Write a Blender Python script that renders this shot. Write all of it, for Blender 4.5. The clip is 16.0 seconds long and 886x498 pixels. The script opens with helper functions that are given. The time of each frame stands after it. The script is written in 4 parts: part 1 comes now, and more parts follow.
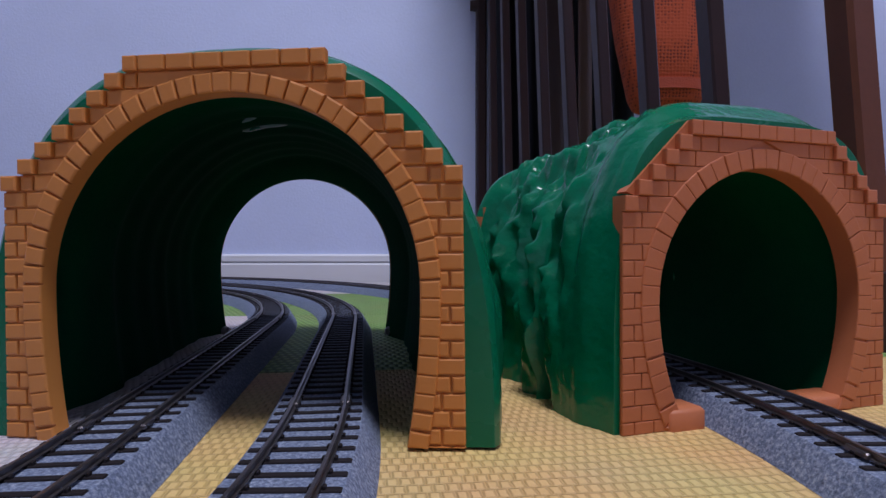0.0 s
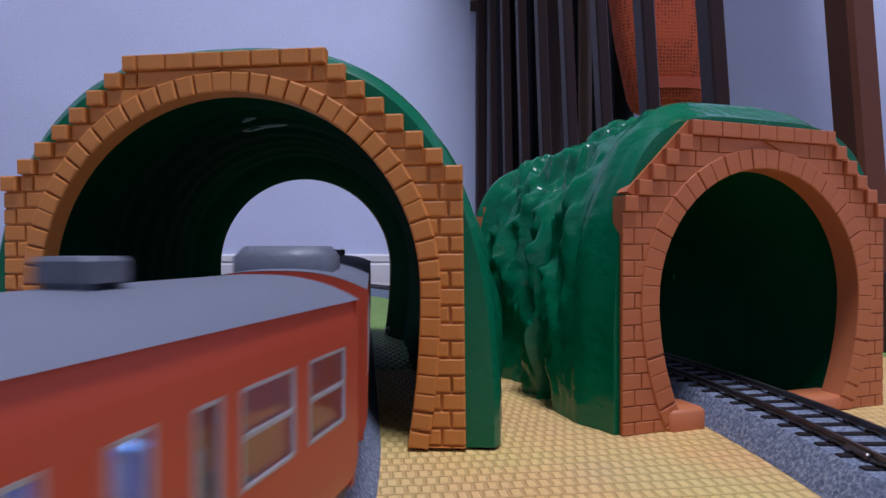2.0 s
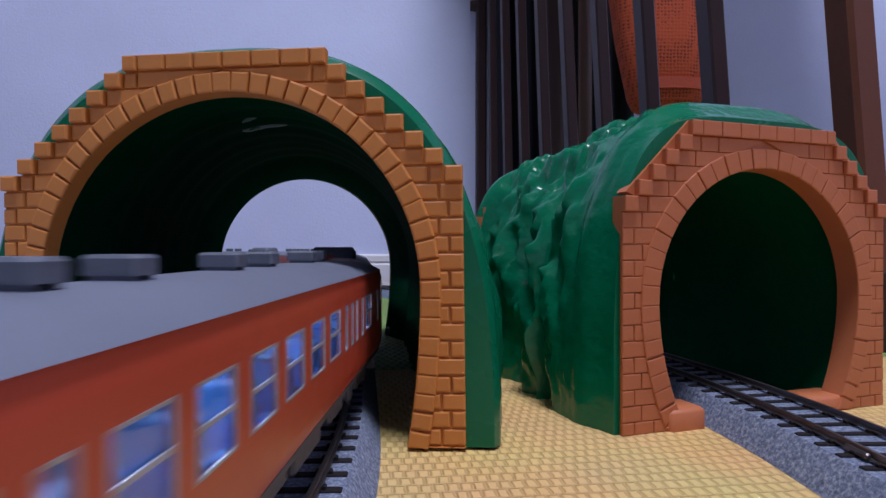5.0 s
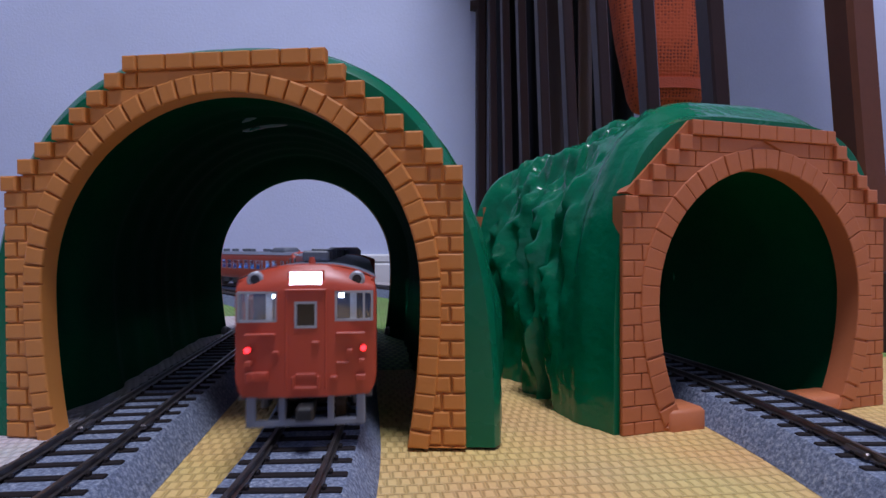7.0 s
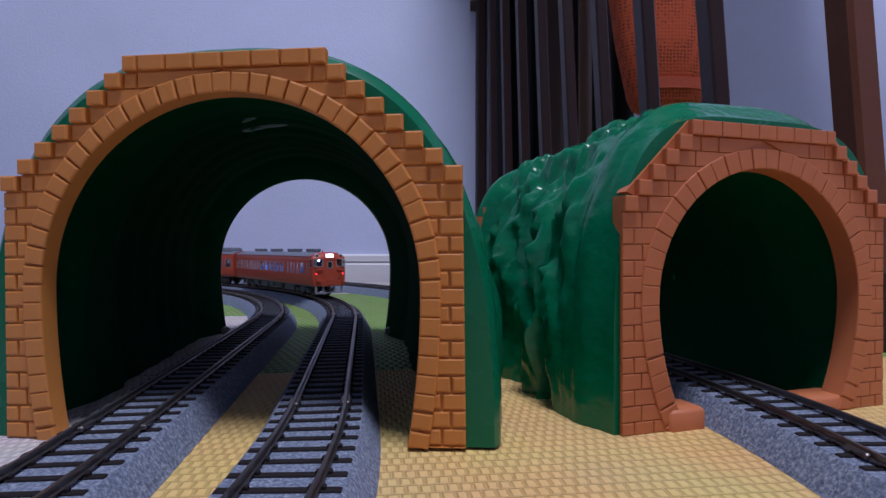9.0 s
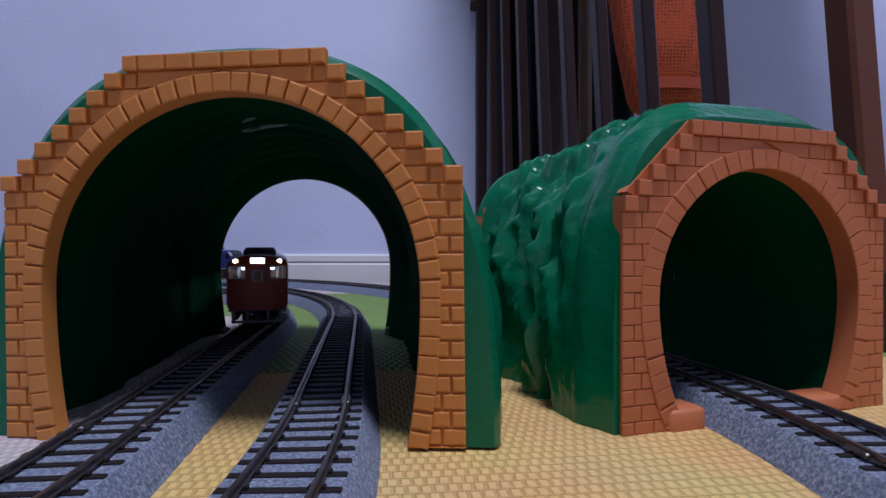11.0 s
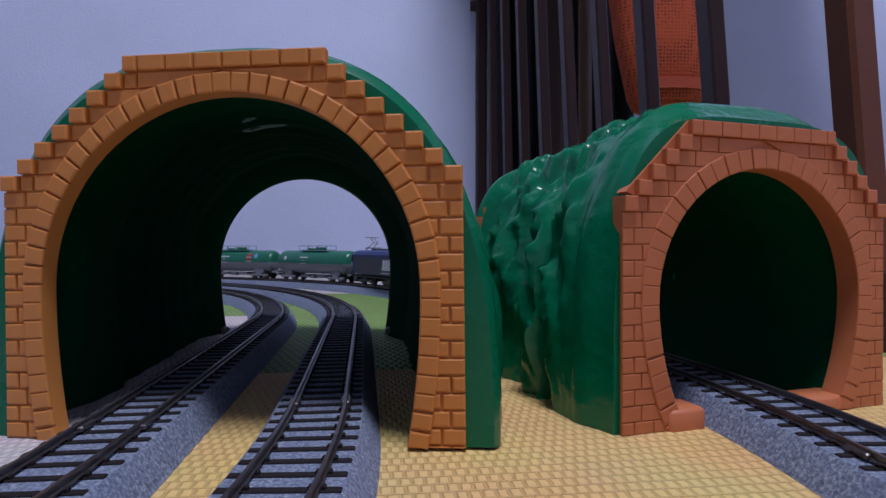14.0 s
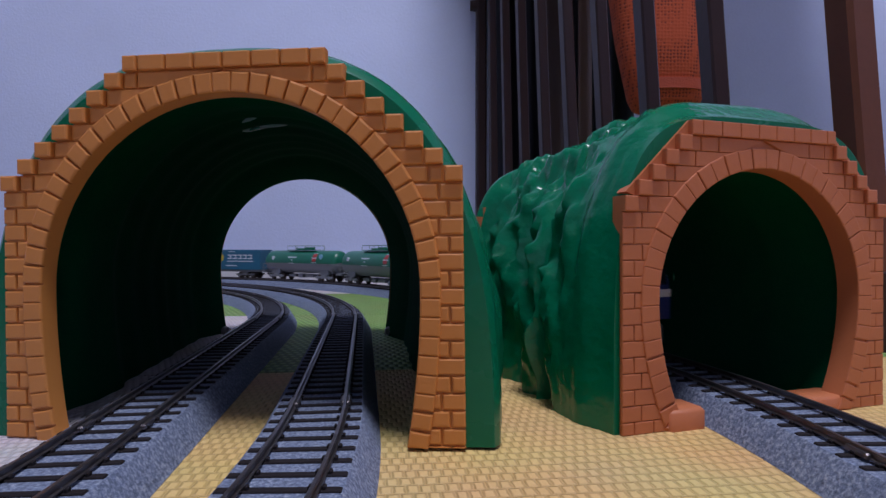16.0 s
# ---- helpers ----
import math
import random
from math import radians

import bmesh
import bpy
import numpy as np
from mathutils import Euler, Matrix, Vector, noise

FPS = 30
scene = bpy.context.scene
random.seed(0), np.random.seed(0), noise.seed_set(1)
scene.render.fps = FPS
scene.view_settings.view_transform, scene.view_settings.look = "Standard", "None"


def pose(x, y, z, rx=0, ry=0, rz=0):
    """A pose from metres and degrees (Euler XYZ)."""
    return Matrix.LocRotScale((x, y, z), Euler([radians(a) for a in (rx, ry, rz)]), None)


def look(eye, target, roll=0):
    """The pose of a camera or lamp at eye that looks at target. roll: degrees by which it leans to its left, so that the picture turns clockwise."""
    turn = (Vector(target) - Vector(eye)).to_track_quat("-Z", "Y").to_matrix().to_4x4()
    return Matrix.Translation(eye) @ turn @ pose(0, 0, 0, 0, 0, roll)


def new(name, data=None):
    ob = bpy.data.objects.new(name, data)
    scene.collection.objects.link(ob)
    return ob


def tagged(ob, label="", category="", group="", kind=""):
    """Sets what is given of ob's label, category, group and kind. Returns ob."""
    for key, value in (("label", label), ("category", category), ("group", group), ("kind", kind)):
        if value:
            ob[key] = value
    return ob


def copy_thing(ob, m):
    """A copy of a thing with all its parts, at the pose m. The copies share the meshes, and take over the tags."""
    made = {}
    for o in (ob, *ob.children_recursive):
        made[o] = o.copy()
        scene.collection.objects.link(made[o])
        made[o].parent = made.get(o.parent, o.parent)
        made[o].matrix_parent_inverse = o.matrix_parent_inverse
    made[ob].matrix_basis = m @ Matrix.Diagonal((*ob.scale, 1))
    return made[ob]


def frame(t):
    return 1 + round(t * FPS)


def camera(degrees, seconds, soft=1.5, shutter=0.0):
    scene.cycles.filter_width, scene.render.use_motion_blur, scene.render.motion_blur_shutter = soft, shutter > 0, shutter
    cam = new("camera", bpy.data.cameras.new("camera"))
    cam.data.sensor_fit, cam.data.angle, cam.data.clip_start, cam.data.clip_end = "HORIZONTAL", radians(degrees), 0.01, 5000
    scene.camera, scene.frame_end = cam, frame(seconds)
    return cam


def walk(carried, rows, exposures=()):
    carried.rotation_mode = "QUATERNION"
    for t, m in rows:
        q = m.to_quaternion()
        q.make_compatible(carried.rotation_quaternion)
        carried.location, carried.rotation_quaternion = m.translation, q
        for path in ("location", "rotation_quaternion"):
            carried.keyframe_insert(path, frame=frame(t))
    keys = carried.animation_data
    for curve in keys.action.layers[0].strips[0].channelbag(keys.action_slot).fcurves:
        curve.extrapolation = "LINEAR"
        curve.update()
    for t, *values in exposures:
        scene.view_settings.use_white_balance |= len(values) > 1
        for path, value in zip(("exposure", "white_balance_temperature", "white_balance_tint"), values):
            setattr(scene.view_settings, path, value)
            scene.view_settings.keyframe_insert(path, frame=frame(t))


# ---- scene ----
cam = camera(76.2, 16.0, shutter=0.4)
EYE_H = 0.061
RAIL_H = 0.012
walk(cam, [(0.0, look((0, 0, EYE_H), (0, 1, EYE_H - 0.002))), (16.0, look((0, 0, EYE_H), (0, 1, EYE_H - 0.002)))],
     exposures=[(0.0, 0.0), (0.6, 0.0), (1.1, 0.16), (6.6, 0.16), (7.4, 0.0), (12.1, 0.0), (12.6, 0.15), (13.0, 0.2), (13.4, 0.1), (13.9, 0.0), (16.0, 0.0)])

# ---- light: the room's ceiling lamp, seen only by its light ----
world = bpy.data.worlds.new("room_air")
world.use_nodes = True
world.node_tree.nodes["Background"].inputs[0].default_value = (0.5, 0.6, 0.9, 1)
world.node_tree.nodes["Background"].inputs[1].default_value = 0.02
scene.world = world


def ceiling_lamp_light(x, y, z, size, watts):
    data = bpy.data.lights.new("ceiling_lamp_light", "AREA")
    data.shape, data.size, data.energy, data.color = "DISK", size, watts, (0.79, 0.81, 1.0)
    ob = new("ceiling_lamp_light", data)
    ob.matrix_world = pose(x, y, z)
    return ob


ceiling_lamp_light(0.18, -0.22, 2.28, 0.60, 48.5)

# ---- materials ----


def nodes_of(name):
    m = bpy.data.materials.new(name)
    m.use_nodes = True
    nt = m.node_tree
    return m, nt, nt.nodes["Principled BSDF"]


def surface(name, color, rough=0.5, metal=0.0, vary=0.12, scale=120.0, grain=900.0, bump=0.0002, rough_vary=0.12,
            coat=0.0, spec=0.5, per_piece=0.0):
    """A surface with stains at one scale and grain at a finer one."""
    m, nt, b = nodes_of(name)
    L, N = nt.links, nt.nodes
    tc = N.new("ShaderNodeTexCoord")
    big, fine = N.new("ShaderNodeTexNoise"), N.new("ShaderNodeTexNoise")
    big.inputs["Scale"].default_value, big.inputs["Detail"].default_value = scale, 4
    fine.inputs["Scale"].default_value, fine.inputs["Detail"].default_value = grain, 3
    L.new(tc.outputs["Object"], big.inputs["Vector"])
    L.new(tc.outputs["Object"], fine.inputs["Vector"])
    mix = N.new("ShaderNodeMix")
    mix.data_type = "RGBA"
    mix.inputs[6].default_value = (*[c * (1 - vary) for c in color], 1)
    mix.inputs[7].default_value = (*[min(1, c * (1 + vary)) for c in color], 1)
    add = N.new("ShaderNodeMath")
    add.operation = "MULTIPLY_ADD"
    add.inputs[1].default_value, add.inputs[2].default_value = 0.35, 0.0
    L.new(fine.outputs["Fac"], add.inputs[0])
    sm = N.new("ShaderNodeMath")
    sm.operation = "MULTIPLY_ADD"
    sm.inputs[1].default_value = 0.65
    L.new(big.outputs["Fac"], sm.inputs[0])
    L.new(add.outputs[0], sm.inputs[2])
    fac = sm.outputs[0]
    if per_piece:
        oi, pm = N.new("ShaderNodeObjectInfo"), N.new("ShaderNodeMath")
        pm.operation = "MULTIPLY_ADD"
        pm.inputs[1].default_value = per_piece
        L.new(oi.outputs["Random"], pm.inputs[0])
        L.new(fac, pm.inputs[2])
        fac = pm.outputs[0]
    L.new(fac, mix.inputs[0])
    L.new(mix.outputs[2], b.inputs["Base Color"])
    rr = N.new("ShaderNodeMapRange")
    rr.inputs[3].default_value, rr.inputs[4].default_value = max(0.02, rough - rough_vary), min(1, rough + rough_vary)
    L.new(big.outputs["Fac"], rr.inputs[0])
    L.new(rr.outputs[0], b.inputs["Roughness"])
    b.inputs["Metallic"].default_value = metal
    b.inputs["Specular IOR Level"].default_value = spec
    b.inputs["Coat Weight"].default_value = coat
    if bump:
        bp = N.new("ShaderNodeBump")
        bp.inputs["Strength"].default_value, bp.inputs["Distance"].default_value = 0.6, bump
        L.new(fine.outputs["Fac"], bp.inputs["Height"])
        L.new(bp.outputs[0], b.inputs["Normal"])
    return m


def woven(name, color, dark, cell, joint, relief):
    """Foam mat embossed like woven straw: short staggered ribs."""
    m, nt, b = nodes_of(name)
    L, N = nt.links, nt.nodes
    tc = N.new("ShaderNodeTexCoord")
    warp, wadd, wsc = N.new("ShaderNodeTexNoise"), N.new("ShaderNodeVectorMath"), N.new("ShaderNodeVectorMath")
    warp.inputs["Scale"].default_value = 300
    wsc.operation, wsc.inputs[3].default_value = "SCALE", 0.0009
    L.new(tc.outputs["Object"], warp.inputs["Vector"])
    L.new(warp.outputs["Color"], wsc.inputs[0])
    L.new(tc.outputs["Object"], wadd.inputs[0])
    L.new(wsc.outputs[0], wadd.inputs[1])
    br = N.new("ShaderNodeTexBrick")
    br.inputs["Scale"].default_value = 1.0
    br.inputs["Brick Width"].default_value, br.inputs["Row Height"].default_value = cell
    br.inputs["Mortar Size"].default_value, br.inputs["Mortar Smooth"].default_value = joint, 1.0
    br.inputs["Color1"].default_value = (*color, 1)
    br.inputs["Color2"].default_value = (*[c * 0.96 for c in color], 1)
    br.inputs["Mortar"].default_value = (*dark, 1)
    L.new(wadd.outputs[0], br.inputs["Vector"])
    big = N.new("ShaderNodeTexNoise")
    big.inputs["Scale"].default_value = 25
    L.new(tc.outputs["Object"], big.inputs["Vector"])
    mul = N.new("ShaderNodeMix")
    mul.data_type, mul.blend_type = "RGBA", "MULTIPLY"
    mul.inputs[0].default_value = 0.3
    L.new(br.outputs["Color"], mul.inputs[6])
    L.new(big.outputs["Color"], mul.inputs[7])
    L.new(mul.outputs[2], b.inputs["Base Color"])
    b.inputs["Roughness"].default_value = 0.7
    bp = N.new("ShaderNodeBump")
    bp.invert = True
    bp.inputs["Strength"].default_value, bp.inputs["Distance"].default_value = 0.8, relief
    L.new(br.outputs["Fac"], bp.inputs["Height"])
    L.new(bp.outputs[0], b.inputs["Normal"])
    return m


def glow(name, color, strength):
    m, nt, b = nodes_of(name)
    b.inputs["Base Color"].default_value = (*color, 1)
    b.inputs["Emission Color"].default_value = (*color, 1)
    b.inputs["Emission Strength"].default_value = strength
    return m


def clear(name, tint, gloss):
    m, nt, b = nodes_of(name)
    L, N = nt.links, nt.nodes
    tr, gl, mx = N.new("ShaderNodeBsdfTransparent"), N.new("ShaderNodeBsdfGlossy"), N.new("ShaderNodeMixShader")
    tr.inputs[0].default_value = (*tint, 1)
    gl.inputs["Roughness"].default_value = gloss
    mx.inputs[0].default_value = 0.11
    L.new(tr.outputs[0], mx.inputs[1])
    L.new(gl.outputs[0], mx.inputs[2])
    L.new(mx.outputs[0], N["Material Output"].inputs["Surface"])
    return m


def speckled(name, base, light, dark):
    """Moulded plastic ballast: grey with fine light and dark specks."""
    m, nt, b = nodes_of(name)
    L, N = nt.links, nt.nodes
    tc, no = N.new("ShaderNodeTexCoord"), N.new("ShaderNodeTexNoise")
    no.inputs["Scale"].default_value, no.inputs["Detail"].default_value, no.inputs["Roughness"].default_value = 900, 3, 0.7
    L.new(tc.outputs["Object"], no.inputs["Vector"])
    cr = N.new("ShaderNodeValToRGB")
    cr.color_ramp.elements[0].position, cr.color_ramp.elements[0].color = 0.30, (*dark, 1)
    cr.color_ramp.elements[1].position, cr.color_ramp.elements[1].color = 0.70, (*light, 1)
    e = cr.color_ramp.elements.new(0.5)
    e.color = (*base, 1)
    L.new(no.outputs["Fac"], cr.inputs[0])
    L.new(cr.outputs[0], b.inputs["Base Color"])
    b.inputs["Roughness"].default_value = 0.75
    bp = N.new("ShaderNodeBump")
    bp.inputs["Strength"].default_value, bp.inputs["Distance"].default_value = 0.7, 0.0006
    L.new(no.outputs["Fac"], bp.inputs["Height"])
    L.new(bp.outputs[0], b.inputs["Normal"])
    return m


WALLPAPER = surface("wallpaper", (0.585, 0.64, 0.85), 0.85, vary=0.12, scale=7, grain=220, bump=0.0006)
CEILING = surface("ceiling_paper", (0.50, 0.50, 0.51), 0.9, vary=0.03, scale=6, grain=150)
FLOORING = surface("floor_boards", (0.16, 0.095, 0.055), 0.45, vary=0.25, scale=12, grain=200)
TRIM_WHITE = surface("trim_white", (0.78, 0.78, 0.80), 0.45, vary=0.03, scale=15, grain=400)
MAT_YELLOW = woven("mat_yellow", (0.85, 0.57, 0.215), (0.73, 0.48, 0.172), (0.0034, 0.0048), 0.0008, 0.0009)
MAT_GREEN = woven("mat_green", (0.33, 0.48, 0.13), (0.13, 0.24, 0.05), (0.0048, 0.0062), 0.0019, 0.0012)
MAT_WHITE = woven("mat_white", (0.72, 0.65, 0.65), (0.58, 0.52, 0.52), (0.0032, 0.0042), 0.001, 0.0008)
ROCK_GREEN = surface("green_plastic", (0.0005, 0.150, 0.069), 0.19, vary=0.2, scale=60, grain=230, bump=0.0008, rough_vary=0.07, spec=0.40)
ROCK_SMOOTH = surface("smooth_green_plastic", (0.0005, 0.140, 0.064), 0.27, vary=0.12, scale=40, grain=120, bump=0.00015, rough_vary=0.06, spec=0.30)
# the shell's own green, darkened so the colour holds the tunnel's inner shade
ROCK_SHADED = surface("green_plastic_shaded", (0.0006, 0.060, 0.024), 0.75, vary=0.3, scale=60, grain=420, bump=0.0003, rough_vary=0.1, spec=0.02)
BRICK_ORANGE = surface("orange_brick_plastic", (0.60, 0.225, 0.048), 0.5, vary=0.08, scale=90, grain=700, bump=0.0001, per_piece=0.15)
BRICK_RUST = surface("rust_brick_plastic", (0.49, 0.150, 0.056), 0.5, vary=0.08, scale=90, grain=700, bump=0.0001, per_piece=0.15)
BALLAST = speckled("ballast_plastic", (0.15, 0.185, 0.27), (0.36, 0.40, 0.48), (0.055, 0.07, 0.11))
SLEEPER = surface("sleeper_plastic", (0.014, 0.011, 0.012), 0.8, vary=0.3, scale=300, grain=1500, spec=0.2, per_piece=0.3)
RAIL = surface("rail_metal", (0.17, 0.15, 0.15), 0.34, metal=0.85, vary=0.25, scale=200, grain=1500)
RAIL_DARK = surface("rail_weathered", (0.05, 0.035, 0.03), 0.5, metal=0.3, vary=0.3, scale=200, grain=1500)
VERMILION = surface("vermilion_paint", (0.45, 0.062, 0.030), 0.38, vary=0.06, scale=80, grain=900, bump=0.00004)
ROOF_GREY = surface("roof_grey", (0.145, 0.162, 0.21), 0.55, vary=0.10, scale=60, grain=900, bump=0.0001)
UNIT_GREY = surface("unit_grey", (0.115, 0.13, 0.165), 0.5, vary=0.12, scale=150, grain=900)
UNDER_GREY = surface("underframe_grey", (0.075, 0.08, 0.088), 0.6, vary=0.2, scale=150, grain=900)
PLOW_GREY = surface("plow_grey", (0.22, 0.24, 0.28), 0.5, vary=0.1, scale=150, grain=900)
BLACK = surface("black_plastic", (0.012, 0.012, 0.013), 0.5, vary=0.3, scale=200, grain=1200)
FRAME_SILVER = surface("window_silver", (0.36, 0.38, 0.42), 0.4, metal=0.3, vary=0.08, scale=200, grain=900)
SEAT_BLUE = surface("seat_blue", (0.06, 0.18, 0.48), 0.5, vary=0.15, scale=300, grain=900)
CABIN_TAN = surface("cabin_tan", (0.25, 0.20, 0.18), 0.6, vary=0.15, scale=200, grain=900)
CAB_NAVY = surface("cab_navy", (0.015, 0.03, 0.10), 0.6, vary=0.15, scale=200, grain=900)
CABIN_PALE = surface("cabin_pale", (0.60, 0.64, 0.75), 0.6, vary=0.1, scale=200, grain=900)
GLASS = clear("window_glass", (0.90, 0.93, 0.97), 0.05)
GLASS_DARK = surface("dark_glass", (0.012, 0.014, 0.022), 0.08, vary=0.1, scale=100, grain=500, bump=0)
LAMP_WHITE = glow("lamp_white", (0.62, 0.70, 1.0), 5.0)
LAMP_HEAD = glow("lamp_head", (1.0, 0.86, 0.66), 14.0)
LAMP_CABIN = glow("lamp_cabin", (0.66, 0.80, 1.0), 62.0)
LAMP_RED = glow("lamp_red", (1.0, 0.02, 0.03), 5.0)
WOOD_DARK = surface("dark_stained_wood", (0.027, 0.011, 0.0095), 0.42, vary=0.3, scale=18, grain=240, bump=0.0002, spec=0.35)

WOOD_RED = surface("reddish_wood", (0.12, 0.040, 0.020), 0.45, vary=0.3, scale=18, grain=240, bump=0.0002, spec=0.3)
CLOTH_NAVY = surface("navy_cloth", (0.006, 0.007, 0.012), 0.9, vary=0.35, scale=14, grain=500, bump=0.0005)
BOARD_BROWN = surface("brown_board_wood", (0.035, 0.017, 0.011), 0.5, vary=0.3, scale=14, grain=200)
BOARD_TAN = surface("tan_board_wood", (0.09, 0.048, 0.028), 0.5, vary=0.2, scale=14, grain=200)


def netting(name, color, dark):
    """Open knitted mesh: small round holes in staggered rows."""
    m, nt, b = nodes_of(name)
    L, N = nt.links, nt.nodes
    tc, vo, cr = N.new("ShaderNodeTexCoord"), N.new("ShaderNodeTexVoronoi"), N.new("ShaderNodeValToRGB")
    vo.inputs["Scale"].default_value, vo.inputs["Randomness"].default_value = 260, 0.25
    cr.color_ramp.elements[0].position, cr.color_ramp.elements[0].color = 0.22, (*dark, 1)
    cr.color_ramp.elements[1].position, cr.color_ramp.elements[1].color = 0.42, (*color, 1)
    L.new(tc.outputs["Object"], vo.inputs["Vector"])
    L.new(vo.outputs["Distance"], cr.inputs[0])
    L.new(cr.outputs[0], b.inputs["Base Color"])
    b.inputs["Roughness"].default_value = 0.85
    bp = N.new("ShaderNodeBump")
    bp.inputs["Strength"].default_value, bp.inputs["Distance"].default_value = 0.6, 0.001
    L.new(vo.outputs["Distance"], bp.inputs["Height"])
    L.new(bp.outputs[0], b.inputs["Normal"])
    return m


BAG_ORANGE = netting("orange_mesh_fabric", (0.42, 0.065, 0.018), (0.14, 0.02, 0.008))
BAG_HEM = surface("orange_hem_fabric", (0.33, 0.05, 0.02), 0.85, vary=0.2, scale=40, grain=500, bump=0.0006)
LOCO_BLUE = surface("loco_blue_paint", (0.008, 0.024, 0.13), 0.35, vary=0.08, scale=80, grain=900, bump=0.00004)
LOCO_GREY = surface("loco_grey_paint", (0.042, 0.047, 0.062), 0.4, vary=0.08, scale=80, grain=900, bump=0.00004)
MARK_WHITE = surface("white_marking", (0.62, 0.64, 0.68), 0.5, vary=0.05, scale=200, grain=900, bump=0)
MARK_RED = surface("red_marking", (0.35, 0.03, 0.03), 0.5, vary=0.05, scale=200, grain=900, bump=0)
MARK_BLUE = surface("pale_blue_marking", (0.20, 0.42, 0.58), 0.5, vary=0.05, scale=200, grain=900, bump=0)
TANK_GREEN = surface("tank_green_paint", (0.008, 0.13, 0.075), 0.32, vary=0.08, scale=80, grain=900, bump=0.00004)
TANK_GREY = surface("tank_grey_paint", (0.17, 0.18, 0.20), 0.45, vary=0.1, scale=80, grain=900, bump=0.00004)
MARK_YELLOW = surface("yellow_marking", (0.55, 0.40, 0.04), 0.5, vary=0.05, scale=200, grain=900, bump=0)
BOX_TEAL = surface("container_teal_paint", (0.010, 0.10, 0.17), 0.4, vary=0.08, scale=80, grain=900, bump=0.00004)

# ---- mesh helpers (millimetres in, metres out) ----
MM = 0.001


def mesh_of(name, verts, faces, smooth=False):
    me = bpy.data.meshes.new(name)
    me.from_pydata([(v[0] * MM, v[1] * MM, v[2] * MM) for v in verts], [], faces)
    if smooth:
        me.polygons.foreach_set("use_smooth", [True] * len(me.polygons))
    me.update()
    return me


class Solid:
    """Gathers vertices and faces of one mesh, in millimetres."""

    def __init__(self):
        self.v, self.f = [], []

    def add(self, verts, faces):
        n = len(self.v)
        self.v += [tuple(p) for p in verts]
        self.f += [tuple(i + n for i in q) for q in faces]
        return self

    def box(self, x0, x1, y0, y1, z0, z1, c=0.0):
        """A box, its vertical and upper edges chamfered by c."""
        if not c:
            vs = [(x, y, z) for z in (z0, z1) for x, y in ((x0, y0), (x1, y0), (x1, y1), (x0, y1))]
            return self.add(vs, [(3, 2, 1, 0), (4, 5, 6, 7), (0, 1, 5, 4), (1, 2, 6, 5), (2, 3, 7, 6), (3, 0, 4, 7)])

        def ring(k, z):
            return [(x0 + k + c, y0 + k, z), (x1 - k - c, y0 + k, z), (x1 - k, y0 + k + c, z), (x1 - k, y1 - k - c, z),
                    (x1 - k - c, y1 - k, z), (x0 + k + c, y1 - k, z), (x0 + k, y1 - k - c, z), (x0 + k, y0 + k + c, z)]
        vs = ring(0, z0) + ring(0, z1 - c) + ring(c * 0.8, z1)
        fs = [tuple(range(7, -1, -1)), tuple(range(16, 24))]
        for a in (0, 8):
            fs += [(a + i, a + (i + 1) % 8, a + 8 + (i + 1) % 8, a + 8 + i) for i in range(8)]
        return self.add(vs, fs)

    def tube(self, p, q, r, n=8, r2=None):
        p, q = Vector(p), Vector(q)
        d = (q - p).normalized()
        a = d.orthogonal().normalized()
        b = d.cross(a)
        r2 = r if r2 is None else r2
        vs = []
        for c, rr in ((p, r), (q, r2)):
            vs += [c + (a * math.cos(2 * math.pi * i / n) + b * math.sin(2 * math.pi * i / n)) * rr for i in range(n)]
        fs = [(i, (i + 1) % n, n + (i + 1) % n, n + i) for i in range(n)]
        return self.add(vs, fs + [tuple(range(n - 1, -1, -1)), tuple(range(n, 2 * n))])

    def loft(self, rings, closed=True, caps=True):
        n = len(rings[0])
        vs = [p for r in rings for p in r]
        m = n if closed else n - 1
        fs = [(k * n + i, k * n + (i + 1) % n, (k + 1) * n + (i + 1) % n, (k + 1) * n + i)
              for k in range(len(rings) - 1) for i in range(m)]
        if caps:
            fs += [tuple(range(n - 1, -1, -1)), tuple(range((len(rings) - 1) * n, len(rings) * n))]
        return self.add(vs, fs)

    def mesh(self, name, smooth=False):
        me = mesh_of(name, self.v, self.f, smooth)
        bm = bmesh.new()
        bm.from_mesh(me)
        bmesh.ops.recalc_face_normals(bm, faces=bm.faces)
        bm.to_mesh(me)
        bm.free()
        return me


def part(name, solid, material, parent=None, label="", smooth=False):
    me = solid.mesh(name, smooth) if isinstance(solid, Solid) else solid
    if not me.materials:
        me.materials.append(material)
    ob = new(name, me)
    if parent is not None:
        ob.parent = parent
    if label:
        tagged(ob, label)
    return ob


def smooth_by_angle(ob, deg=35):
    me = ob.data
    me.polygons.foreach_set("use_smooth", [True] * len(me.polygons))
    me.set_sharp_from_angle(angle=radians(deg))
    return ob


def thing(name, label, category, m=None, group="", kind=""):
    ob = new(name)
    ob.empty_display_size = 0.02
    if m is not None:
        ob.matrix_basis = m
    return tagged(ob, label, category, group, kind)


